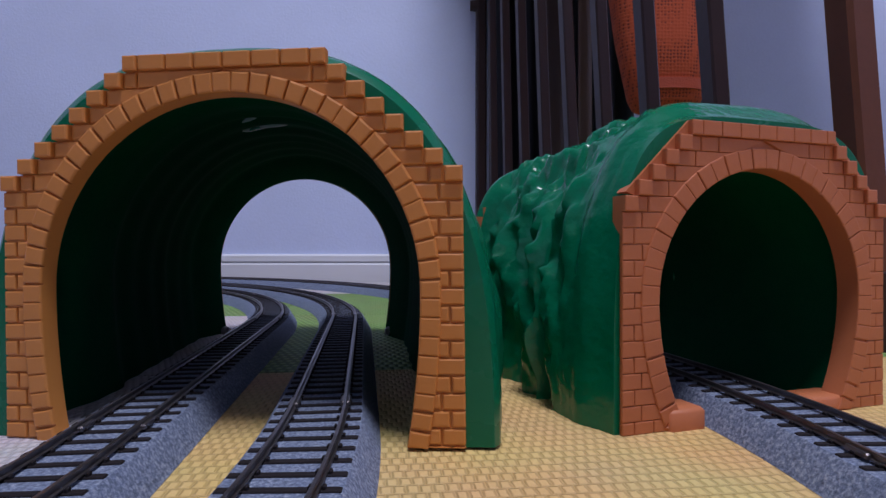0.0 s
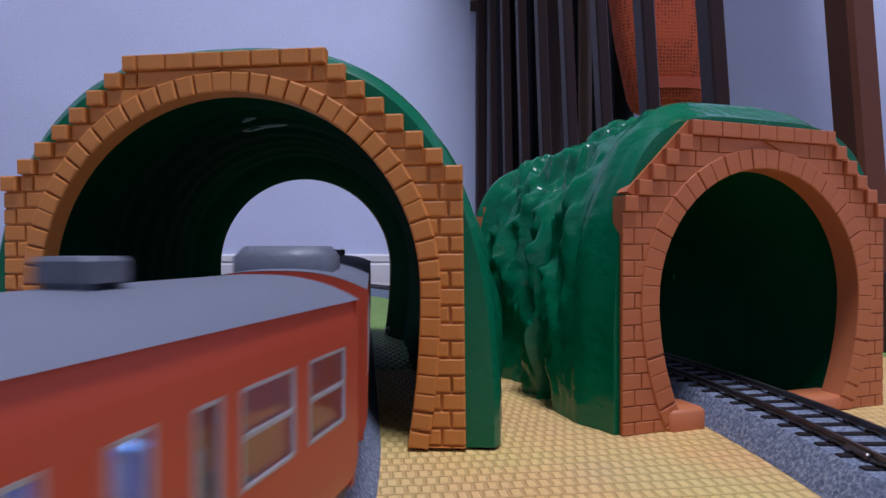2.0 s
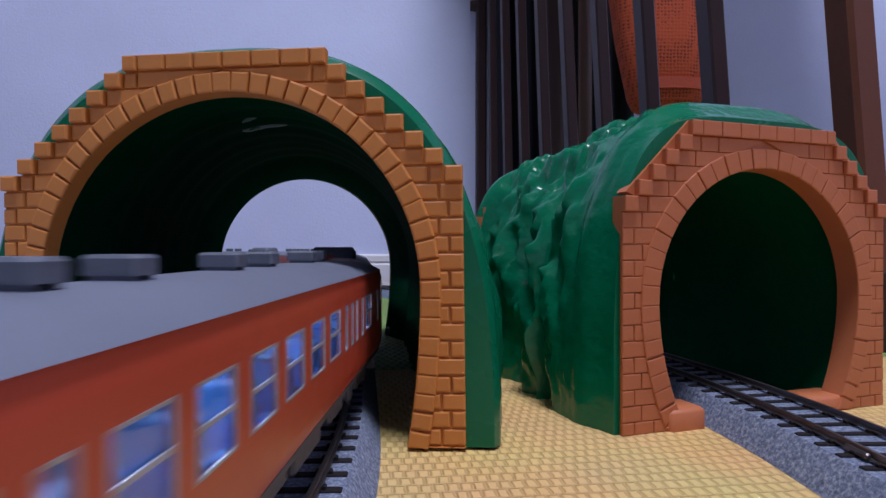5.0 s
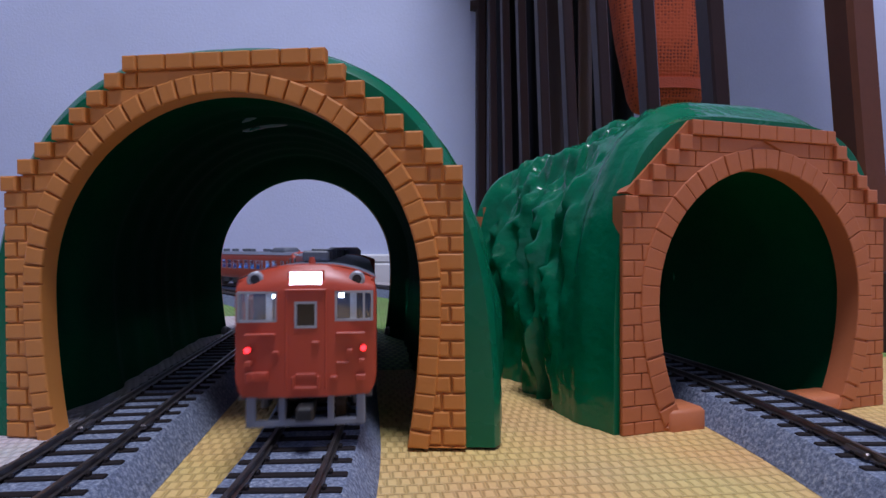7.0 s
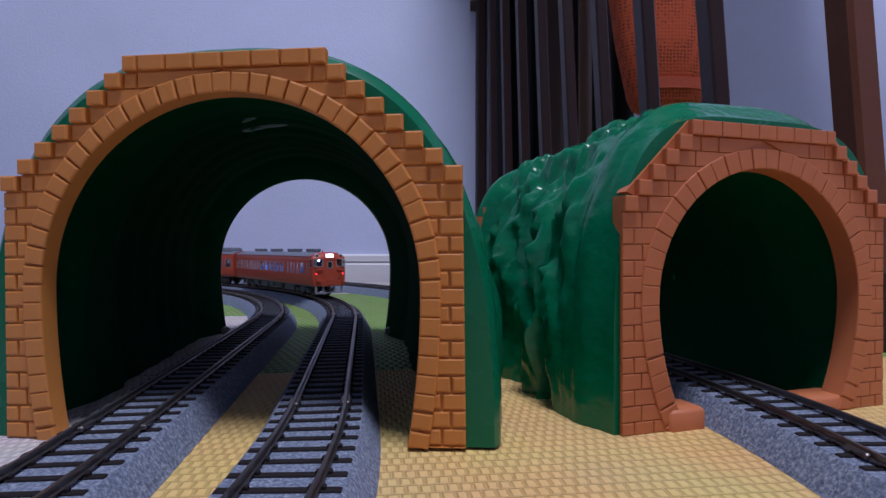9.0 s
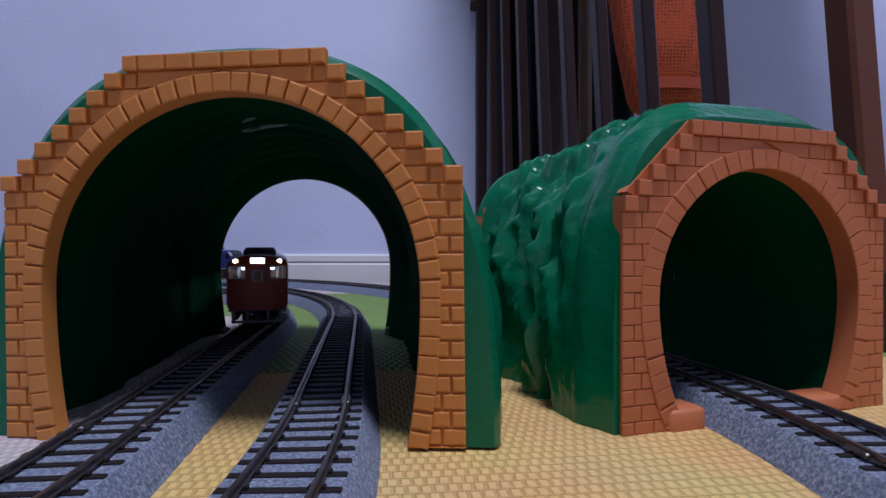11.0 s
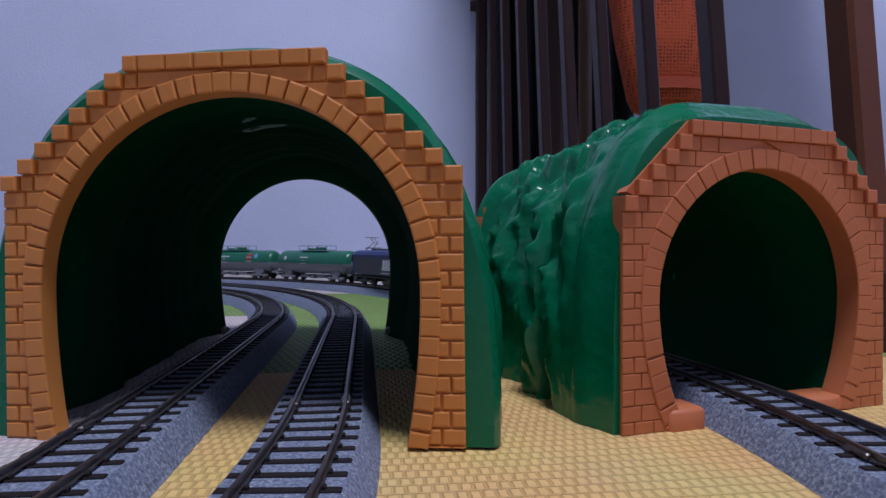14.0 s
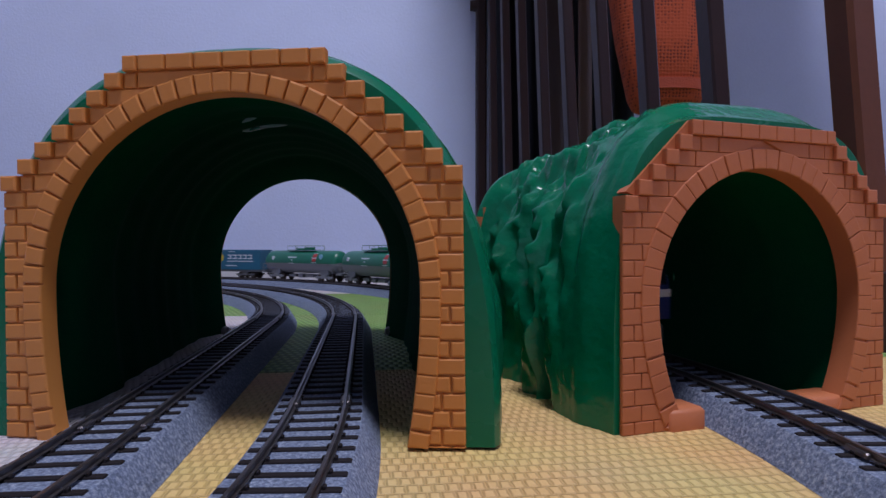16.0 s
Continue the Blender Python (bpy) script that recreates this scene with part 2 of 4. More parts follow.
# ---- the room ----
WALL_Y, ROOM_X0, ROOM_X1, ROOM_Y0, FLOOR_Z = 1060.0, -2300.0, 1500.0, -2600.0, -10.0
tagged(part("floor", Solid().box(ROOM_X0, ROOM_X1, ROOM_Y0, WALL_Y, FLOOR_Z - 60, FLOOR_Z), FLOORING),
       "wooden floor under the foam mats", "floor", kind="structure")
tagged(part("ceiling", Solid().box(ROOM_X0, ROOM_X1, ROOM_Y0, WALL_Y, 2400, 2480), CEILING), "white papered ceiling", "ceiling", kind="structure")
for nm, b in (("wall_north", (ROOM_X0, ROOM_X1, WALL_Y, WALL_Y + 100)), ("wall_south", (ROOM_X0, ROOM_X1, ROOM_Y0 - 100, ROOM_Y0)),
              ("wall_west", (ROOM_X0 - 100, ROOM_X0, ROOM_Y0 - 100, WALL_Y + 100)), ("wall_east", (ROOM_X1, ROOM_X1 + 100, ROOM_Y0 - 100, WALL_Y + 100))):
    tagged(part(nm, Solid().box(*b, FLOOR_Z - 60, 2480), WALLPAPER), "pale lilac-white textured wallpaper wall", "wall", kind="structure")


def baseboard():
    prof = [(0, FLOOR_Z), (-9, FLOOR_Z), (-10, 29.5), (-8.5, 32.0), (-2.5, 32.6), (-2.5, 35.2), (-8, 36), (-8, 46.2), (-4, 49.3), (0, 49.3)]
    s = Solid().loft([[(x, WALL_Y + p[0], p[1]) for p in prof] for x in (ROOM_X0, ROOM_X1)])
    tagged(part("baseboard", s, TRIM_WHITE), "white moulded baseboard along the wall", "baseboard", kind="structure")


baseboard()

# foam mats, laid edge to edge on the floor
TILE, TILE_TURN, TILE_AT = 240.0, 0.12, (-122.0, 272.0)
MAT_KINDS = {"yellow": (MAT_YELLOW, "yellow foam mat with embossed straw weave"), "green": (MAT_GREEN, "lime green foam mat with embossed weave"),
             "white": (MAT_WHITE, "pinkish white foam mat with embossed weave")}


def mat_colour(i, j):
    if i >= 0:
        return "yellow" if j < 0 else ("green" if j < 2 else "white")
    if i == -1:
        return "green" if j == 1 else "white"
    return ("white", "green", "yellow")[(i + 2 * j) % 3]


def foam_mats():
    g = 0.4
    s = Solid().box(g, TILE - g, g, TILE - g, FLOOR_Z, 0, 0.8)
    meshes = {}
    for i in range(-5, 4):
        for j in range(-5, 3):
            k = mat_colour(i, j)
            if k not in meshes:
                meshes[k] = s.mesh("foam_mat")
            c, d = math.cos(TILE_TURN), math.sin(TILE_TURN)
            x, y = TILE_AT[0] + i * TILE * c - j * TILE * d, TILE_AT[1] + i * TILE * d + j * TILE * c
            far = max(y + TILE * c, y + TILE * (c + d))
            if far > WALL_Y - 10 or x < ROOM_X0 + 60:
                continue
            ob = part("foam_mat", meshes[k], MAT_KINDS[k][0])
            ob.matrix_basis = pose(x * MM, y * MM, 0, rz=math.degrees(TILE_TURN))
            tagged(ob, MAT_KINDS[k][1], "foam mat", "foam mats on the floor")


foam_mats()


# ---- railway paths ----
class Path:
    """A closed or open line of points with its running length, in millimetres."""

    def __init__(self, pts, closed):
        p = np.array(pts, float)
        if closed:
            p = np.vstack([p, p[:1]])
        self.p, self.closed = p, closed
        self.s = np.concatenate([[0], np.cumsum(np.hypot(*np.diff(p, axis=0).T))])
        self.length = self.s[-1]

    def at(self, s):
        if self.closed:
            s = s % self.length
        return float(np.interp(s, self.s, self.p[:, 0])), float(np.interp(s, self.s, self.p[:, 1]))

    def head(self, s, d=2.0):
        (a, b), (c, e) = self.at(s - d), self.at(s + d)
        h = math.hypot(c - a, e - b)
        return (c - a) / h, (e - b) / h

    def where(self, x, y):
        i = np.argmin(np.hypot(self.p[:, 0] - x, self.p[:, 1] - y))
        return float(self.s[i])


def oval(x180, phi, y0, y1, r):
    """Straight along heading -phi from y0 to y1, half circles to the left at both ends, and back."""
    s, c = math.sin(phi), math.cos(phi)
    a = np.array((x180 - math.tan(phi) * (y0 - 180), y0))
    b = np.array((x180 - math.tan(phi) * (y1 - 180), y1))
    ca, cb = a + r * np.array((-c, -s)), b + r * np.array((-c, -s))
    pts = [a + (b - a) * k / 40 for k in range(40)]
    pts += [cb + r * np.array((math.cos(phi + w), math.sin(phi + w))) for w in np.linspace(0, math.pi, 260)]
    e, g = cb - (b - cb), ca - (a - ca)
    pts += [e + (g - e) * k / 40 for k in range(1, 40)]
    pts += [ca + r * np.array((math.cos(phi + w), math.sin(phi + w))) for w in np.linspace(math.pi, 2 * math.pi, 260)[:-1]]
    return Path(pts, True)


PATH_RIGHT = oval(-39.5, 0.139, 186, 407, 550)
PATH_LEFT = oval(-96.6, 0.131, 143, 388, 490)


def outer_path():
    c, r, x = np.array((-613.0, 327.0)), 670.0, 112.0
    pts = [(x, y) for y in range(0, 150, 10)]
    p0, p3 = np.array((x, 150.0)), c + r * np.array((math.cos(0.20), math.sin(0.20)))
    t3 = np.array((-math.sin(0.20), math.cos(0.20)))
    p1, p2 = p0 + np.array((0, 95.0)), p3 - t3 * 110
    for k in np.linspace(0, 1, 40):
        pts.append(tuple((1 - k) ** 3 * p0 + 3 * k * (1 - k) ** 2 * p1 + 3 * k * k * (1 - k) * p2 + k ** 3 * p3))
    pts += [tuple(c + r * np.array((math.cos(w), math.sin(w)))) for w in np.linspace(0.205, math.pi, 320)]
    pts += [(c[0] - r, c[1] - k) for k in range(10, 327, 10)]
    m, q = (x + c[0] - r) / 2, (x - c[0] + r) / 2
    pts += [(m + q * math.cos(w), q * math.sin(w)) for w in np.linspace(math.pi, 2 * math.pi, 320)[:-1]]
    return Path(pts[::-1], True)


PATH_OUTER = outer_path()


def offset(path, s, off, z):
    (x, y), (hx, hy) = path.at(s), path.head(s)
    return (x + hy * off, y - hx * off, z)


def railway_track(path, label, s_near, reach):
    """Roadbed, two rails and sleepers along a path; sleepers near s_near are single pieces."""
    th = thing("railway_track", label, "model railway track", group="model railway tracks")
    n = int(path.length / 9)
    stops = [path.length * k / n for k in range(n + (0 if path.closed else 1))]
    prof = [(-19.5, 0.1), (-18.8, 1.2), (-14.8, 8.0), (-13.8, 9.0), (13.8, 9.0), (14.8, 8.0), (18.8, 1.2), (19.5, 0.1)]

    def sweep(prof, d=0.0):
        rings = [[offset(path, s, o + d, z) for o, z in prof] for s in stops]
        if path.closed:
            rings.append(rings[0])
        return Solid().loft(rings, caps=not path.closed)
    smooth_by_angle(part("roadbed", sweep(prof), BALLAST, th, "blue-grey speckled plastic ballast bed"), 30)
    top = RAIL_H / MM
    for d in (-8.25, 8.25):
        smooth_by_angle(part("rail", sweep([(-0.95, 9.9), (-0.95, 10.2), (-0.3, 10.5), (-0.3, top - 0.6), (-0.55, top - 0.4), (-0.55, top - 0.1), (-0.4, top), (0.4, top), (0.55, top - 0.1),
                                            (0.55, top - 0.4), (0.3, top - 0.6), (0.3, 10.5), (0.95, 10.2), (0.95, 9.9)], d), RAIL, th), 30)
    one = Solid().box(-1.2, 1.2, -13.6, 13.6, 8.6, 9.5, 0.25)
    for d in (-8.25, 8.25):
        for e in (-2.0, 2.0):
            one.box(-0.8, 0.8, d + e * 0.75 - 0.45, d + e * 0.75 + 0.45, 9.4, 10.4, 0.2)
    me = one.mesh("sleeper")
    rest = Solid()
    count = int(path.length / 8.2)
    for k in range(count):
        s = path.length * k / count
        (x, y), (hx, hy) = path.at(s), path.head(s)
        gap = s - s_near
        if path.closed:
            gap = (gap + path.length / 2) % path.length - path.length / 2
        if abs(gap) < reach:
            ob = part("sleeper", me, SLEEPER, th)
            ob.matrix_basis = pose(x * MM, y * MM, 0, rz=math.degrees(math.atan2(hy, hx)))
        else:
            rest.add([(x + hx * a - hy * b, y + hy * a + hx * b, z) for a, b, z in
                      [(a, b, z) for z in (8.6, 9.5) for a, b in ((-1.2, -13.6), (1.2, -13.6), (1.2, 13.6), (-1.2, 13.6))]],
                     [(4, 5, 6, 7), (0, 1, 5, 4), (1, 2, 6, 5), (2, 3, 7, 6), (3, 0, 4, 7)])
    tagged(part("far_sleepers", rest, SLEEPER, th), kind="stuff")
    # rail joiners
    j = Solid().box(-4, 4, -1.7, 1.7, 9.9, 11.3, 0.4).mesh("rail_joiner")
    for s in [s_near + k for k in (-246, 0, 246, 470)]:
        for d in (-8.25, 8.25):
            p = offset(path, s, d, 0)
            hx, hy = path.head(s)
            ob = part("rail_joiner", j, RAIL, th)
            ob.matrix_basis = pose(p[0] * MM, p[1] * MM, 0, rz=math.degrees(math.atan2(hy, hx)))
    return th


railway_track(PATH_RIGHT, "single model track on blue-grey roadbed through the wide tunnel", PATH_RIGHT.where(-40, 185), 620)
railway_track(PATH_LEFT, "inner model track on blue-grey roadbed through the wide tunnel", PATH_LEFT.where(-93, 160), 560)
railway_track(PATH_OUTER, "outer model track through the narrow tunnel and along the wall", PATH_OUTER.where(112, 140), 150)


# ---- the tunnels ----
def half_width(v, vc, r, rb):
    """Half the opening's width at height v of a horseshoe arch."""
    if v >= vc:
        return math.sqrt(max(0.0, r * r - (v - vc) ** 2))
    return r - (r - rb) * ((vc - v) / vc) ** 2


def arch_line(vc, r, rb, n_leg, n_arc):
    """Points from the right foot over the crown to the left foot."""
    leg = [(half_width(vc * k / n_leg, vc, r, rb), vc * k / n_leg) for k in range(n_leg)]
    arc = [(r * math.cos(w), vc + r * math.sin(w)) for w in np.linspace(0, math.pi, n_arc)]
    return leg + arc + [(-u, v) for u, v in leg[::-1]]


def prism(quad, y_back, y_front, c):
    """A block with the outline quad (u, v) standing proud to y_front, its front edges chamfered."""
    cu, cv = sum(q[0] for q in quad) / 4, sum(q[1] for q in quad) / 4

    def inset(q, d):
        du, dv = cu - q[0], cv - q[1]
        h = max(math.hypot(du, dv), 1e-6)
        return q[0] + du / h * min(d, h * 0.4), q[1] + dv / h * min(d, h * 0.4)
    vs = [(u, y_back, v) for u, v in quad] + [(u, y_front + c, v) for u, v in quad]
    for d, y in ((c * 0.4, y_front + c * 0.32), (c * 1.4, y_front)):
        vs += [(inset(q, d)[0], y, inset(q, d)[1]) for q in quad]
    fs = [(12, 13, 14, 15)]
    for a in (0, 4, 8):
        fs += [(a + i, a + (i + 1) % 4, a + 4 + (i + 1) % 4, a + 4 + i) for i in range(4)]
    return Solid().add(vs, fs)


def portal(parent, name, brick, w, du, hs, dv, steps, vc, r, rb, ring, depth, feet, cap_len, label, gusset=False, gap=0.28, soft=0.62, proud=2.0):
    """A tunnel portal of brickwork: stepped gable, courses, arch stones and kerb feet. Its front looks along -y."""
    po = new(name)
    po.empty_display_size = 0.01
    po.parent = parent
    tagged(po, label)
    rng = random.Random(name + label)
    rows = []
    v = hs
    while v > 0.5:
        rows.append((max(0, v - dv), v, w / 2, -1))
        v -= dv
    rows.reverse()
    rows[-1] = (rows[-1][0], rows[-1][1], w / 2, 0)
    rows += [(hs + dv * (i - 1), hs + dv * i, w / 2 - du * i, i) for i in range(1, steps)]
    plate = Solid()
    for sg in (1, -1):
        rings = []
        for v0, v1, hw, _ in rows:
            for k in range(5):
                v = v0 + (v1 - v0) * k / 4
                i = half_width(v, vc, r + 2.5, rb + 2.5)
                if gusset and v > hs:
                    hw = w / 2 - (v - hs) / dv * du
                rings.append([(sg * i, 0.0, v), (sg * (hw - 0.5), 0.0, v), (sg * (hw - 0.5), depth - 2, v), (sg * i, depth - 2, v)])
        plate.loft(rings)
    part("backing_wall", plate, brick, po)
    inner, outer = arch_line(vc, r, rb, 10, 41), arch_line(vc, r + ring, rb + ring, 10, 41)
    rings = [[(a[0], -0.6, a[1]), (b[0], -0.6, b[1]), (b[0], depth, b[1]), (a[0], depth, a[1])] for a, b in zip(inner, outer)]
    smooth_by_angle(part("arch_lining", Solid().loft(rings), brick, po), 40)

    def brick_at(quad, proud, nm="brick"):
        if abs(quad[1][0] - quad[0][0]) + abs(quad[2][0] - quad[3][0]) < 1.6:
            return
        part(nm, prism(quad, 0.2, -proud, soft), brick, po)
    for n, (v0, v1, hw, st) in enumerate(rows):
        top_row = st == steps - 1
        ia, ib = half_width(v0, vc, r + ring - 0.8, rb + ring - 0.8), half_width(v1, vc, r + ring - 0.8, rb + ring - 0.8)
        if top_row or ia <= 0.1:
            u, ends = -hw, [-hw]
            step = 2 * hw / round(2 * hw / cap_len)
            while u < hw - 0.1:
                u += step
                ends.append(u)
            if top_row:
                ends = [-hw, -hw + step * 0.55] + [x + 0 for x in np.linspace(-hw + step * 0.55, hw - step * 0.55, len(ends) - 1)][1:] + [hw]
            for a, b in zip(ends, ends[1:]):
                brick_at([(a + gap, v0 + gap), (b - gap, v0 + gap), (b - gap, v1 - gap), (a + gap, v1 - gap)], 2.2 if top_row else 0.9)
            continue
        for sg in (1, -1):
            inn0, inn1 = ia, max(ib, 0.0)
            cuts = [hw]
            x = hw
            if st >= 0:
                x -= du
                cuts.append(x)
            ln = 7.6 if n % 2 else 4.6
            while x - ln > max(inn0, inn1) + 1.5:
                x -= ln + rng.uniform(-0.2, 0.2)
                cuts.append(x)
                ln = 7.6
            for k in range(len(cuts)):
                a1 = cuts[k]
                b0 = b1 = cuts[k + 1] if k + 1 < len(cuts) else None
                if b0 is None:
                    b0, b1 = inn0, inn1
                q = [(sg * (b0 + gap), v0 + gap), (sg * (a1 - gap), v0 + gap), (sg * (a1 - gap), v1 - gap), (sg * (b1 + gap), v1 - gap)]
                if k == 0 and st >= 0:
                    brick_at(q, 2.4)
                else:
                    brick_at(q, 0.9 + rng.uniform(0, 0.15))
    # arch stones, cut across the ring
    pts = arch_line(vc, r, rb, 60, 400)
    ln = [0.0]
    for a, b in zip(pts, pts[1:]):
        ln.append(ln[-1] + math.hypot(b[0] - a[0], b[1] - a[1]))
    count = round(ln[-1] / 5.6)

    def on(d):
        i = min(int(np.searchsorted(ln, d)), len(pts) - 2)
        a, b = pts[max(i - 1, 0)], pts[min(i + 1, len(pts) - 1)]
        t = Vector((b[0] - a[0], b[1] - a[1])).normalized()
        return pts[i], (t.y, -t.x)
    for k in range(count):
        d0, d1 = ln[-1] * k / count + gap * 0.7, ln[-1] * (k + 1) / count - gap * 0.7
        (p, pn), (q, qn) = on(d0), on(d1)
        o = ring + 0.2
        quad = [p, (p[0] + pn[0] * o, max(0, p[1] + pn[1] * o)), (q[0] + qn[0] * o, max(0, q[1] + qn[1] * o)), q]
        part("arch_stone", prism(quad, 0.2, -proud, soft * 1.1), brick, po)
    for u0, u1, y0, y1, h in feet:
        smooth_by_angle(part("kerb_foot", Solid().box(u0, u1, y0, y1, 0, h, 1.2), brick, po), 50)
    return po


def lump(x, y, z, seed):
    """Rock relief: big soft boulders, upright folds and fine chips."""
    a = noise.noise(Vector((x / 34 + seed, y / 26, z / 40)))
    b = noise.noise(Vector((x / 11 + seed, y / 8 + 7, z / 22)))
    c = 1 - abs(noise.noise(Vector((x / 22, y / 13 + seed, z / 60)))) * 2.4
    d = 1 - abs(noise.noise(Vector((x / 9 + 3, y / 5 + seed, z / 14)))) * 2
    e = 1 - abs(noise.noise(Vector((x / 5 + 9, y / 3.4 + seed, z / 8)))) * 2
    return 0.30 * a + 0.30 * b + 0.40 * c + 0.24 * d + 0.10 * e - 0.15


def rock_shell(parent, w, h, p_front, p_mid, length, shear, bulge, rough, hole, seed, label, n_len=90, n_ang=110, rib_deep=1.0):
    """The green mountain over a tunnel: a shell, lumpy outside, ribbed inside, open at both ends."""
    vc, r, rb = hole
    outer, inner = [], []
    for i in range(n_len + 1):
        t = i / n_len
        y = 1.2 + (length - 2.4) * t
        reach = 34 if w > 70 else 14
        soft = min(1, t * length / reach, (1 - t) * length / reach)
        soft = soft * soft * (3 - 2 * soft)
        swell = bulge(t)
        blend = min(1, t * 5, (1 - t) * 5)
        p = p_front + (p_mid - p_front) * blend * blend * (3 - 2 * blend)
        edge = 1 - (0.035 if w > 70 else 0.006) * (1 - min(1.0, min(t, 1 - t) * length / 6)) ** 2
        chips = 1.0 if w > 70 else 0.12 + 0.88 * min(1.0, max(0.0, (y - 22) / 16))
        flare = min(1.0, t * length / 9)
        ro, ri = [], []
        for k in range(n_ang + 1):
            a = math.pi * k / n_ang
            ca, sa = math.cos(a), math.sin(a)
            d = (abs(ca) ** p + abs(sa) ** p) ** (-1 / p)
            side = 1.0 + 0.35 * abs(ca)
            u, v = (w + swell[0] * soft) * edge * d * ca, (h + swell[1] * soft) * edge * d * sa
            g = rough * soft * chips * side * (0.4 + 0.6 * abs(ca)) * lump(u, y, v, seed) * (0.3 + 0.7 * min(1.0, v / 45))
            ro.append((u + g * ca + shear * t, y + 0.3 * g, max(0, v + g * sa)))
            rib = 1 / (1 + math.exp(-(t - 0.30) * 90)) + 0.4 / (1 + math.exp(-(t - 0.62) * 90))
            grow = 1.5 + rib_deep * (6.5 * flare * min(1.0, (1 - t) * 8) + 3.5 * rib * soft + 0.5 * math.sin(t * 60) * soft + 6.0 * ca * ca * math.exp(-((y - 26) / 18) ** 2))
            rr = r + grow
            if a < 0.0001 or a > math.pi - 0.0001:
                iu, iv = math.copysign(rb + grow, ca), 0.0
            else:
                # ray from the middle of the floor to the horseshoe line
                lo, hi = 0.0, 200.0
                for _ in range(22):
                    mid = (lo + hi) / 2
                    pu, pv = abs(mid * ca), mid * sa
                    if pv > vc + rr or pu > half_width(pv, vc, rr, rb + grow):
                        hi = mid
                    else:
                        lo = mid
                iu, iv = lo * ca, lo * sa
            ri.append((iu + shear * t, y, iv))
        outer.append(ro)
        inner.append(ri)
    ob = part("mountain_shell", Solid().loft(outer, closed=False, caps=False), ROCK_SMOOTH if w > 70 else ROCK_GREEN, parent, label)
    smooth_by_angle(ob, 60)
    # same plastic as the shell, with the shade inside put into its colour
    lin = part("tunnel_lining", Solid().loft(inner, closed=False, caps=False), ROCK_SHADED, parent, "green ribbed inner wall, darkened for tunnel shade")
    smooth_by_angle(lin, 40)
    for ring, nm in ((0, "front_rim"), (-1, "back_rim")):
        rim = Solid().loft([[a, b] for a, b in zip(outer[ring], inner[ring])], closed=False, caps=False)
        part(nm, rim, ROCK_SMOOTH, parent)
    return ob


def wide_tunnel():
    th = thing("toy_tunnel", "wide green plastic toy tunnel with orange brick portals on the mats", "toy tunnel",
               pose(-0.0665, 0.1755, 0, ry=-0.69, rz=-5.0), group="toy tunnels")
    spec = dict(brick=BRICK_ORANGE, w=148, du=5.9, hs=85, dv=5.25, steps=8, vc=48.5, r=60.5, rb=56, ring=6.2, depth=4.6, feet=[], cap_len=9.4)
    portal(th, "front_portal", label="orange brickwork portal with a stepped gable", **spec)
    back = portal(th, "back_portal", label="orange brickwork portal at the far end", **dict(spec, r=63, rb=59, ring=5, depth=4))
    back.matrix_basis = pose(-0.052, 0.226, 0, rz=180)

    for u in (-50 - 58, -50 + 60):
        kn = Solid().loft([[(u + 3.2 * math.sin(a) * math.cos(w), 219 + 3.2 * math.sin(a) * math.sin(w), 3.2 - 3.2 * math.cos(a)) for w in np.linspace(0, 2 * math.pi, 14, endpoint=False)]
                           for a in np.linspace(0.15, math.pi - 0.15, 9)])
        part("foot_knob", kn, MAT_WHITE, th, "small pale round knob", smooth=True)

    def bulge(t):
        return 3 + 3 * math.sin(t * 9), -1 + 4 * math.sin(t * 9 + 1)
    rock_shell(th, 85.2, 125.0, 2.66, 2.55, 226, -52, bulge, 5.0, (48.5, 60.5, 56), 3.1, "glossy dark green moulded rock")
    return th


def narrow_tunnel():
    th = thing("toy_tunnel", "narrow green plastic toy tunnel with rust-brown brick portals", "toy tunnel",
               pose(0.1142, 0.2016, 0, rz=18.2), group="toy tunnels")
    spec = dict(brick=BRICK_RUST, w=119.3, du=5.36, hs=78, dv=5.27, steps=6, vc=43.5, r=45.5, rb=34.5, ring=7, depth=7.0, cap_len=8.4, gap=0.10, soft=0.40, proud=1.5,
                feet=[(-42, -27, -2.5, 11, 7), (16, 42, -1, 12, 5.5)])
    portal(th, "front_portal", label="rust-brown brickwork portal with a stepped gable and kerb feet", gusset=True, **spec)
    back = portal(th, "back_portal", label="rust-brown brickwork portal at the far end", **dict(spec, feet=[]))
    back.matrix_basis = pose(0.0, 0.136, 0, rz=180)

    def bulge(t):
        side = float(np.interp(t * 136, (0, 16, 31, 45, 48, 57, 74, 78, 97, 103, 136), (0.8, 4.0, 3.5, -6.5, 1.5, 1.5, -9, -3, -2.6, -10, -15)))
        rise = float(np.interp(t * 136, (0, 6, 15, 30, 60, 85, 100, 118, 136), (4, 6.5, 8, 9, 7.5, 3, 0, 2.5, 0)))
        return side, rise
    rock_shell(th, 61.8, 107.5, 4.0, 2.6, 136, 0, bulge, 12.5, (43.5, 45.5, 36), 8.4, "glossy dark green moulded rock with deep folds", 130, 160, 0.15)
    return th


wide_tunnel()
narrow_tunnel()


# ---- the slatted bed beyond the tunnels ----
def leaning(x, y, lean, turn):
    return pose(x * MM, y * MM, 0, ry=-lean) @ pose(0, 0, 0, rz=turn)


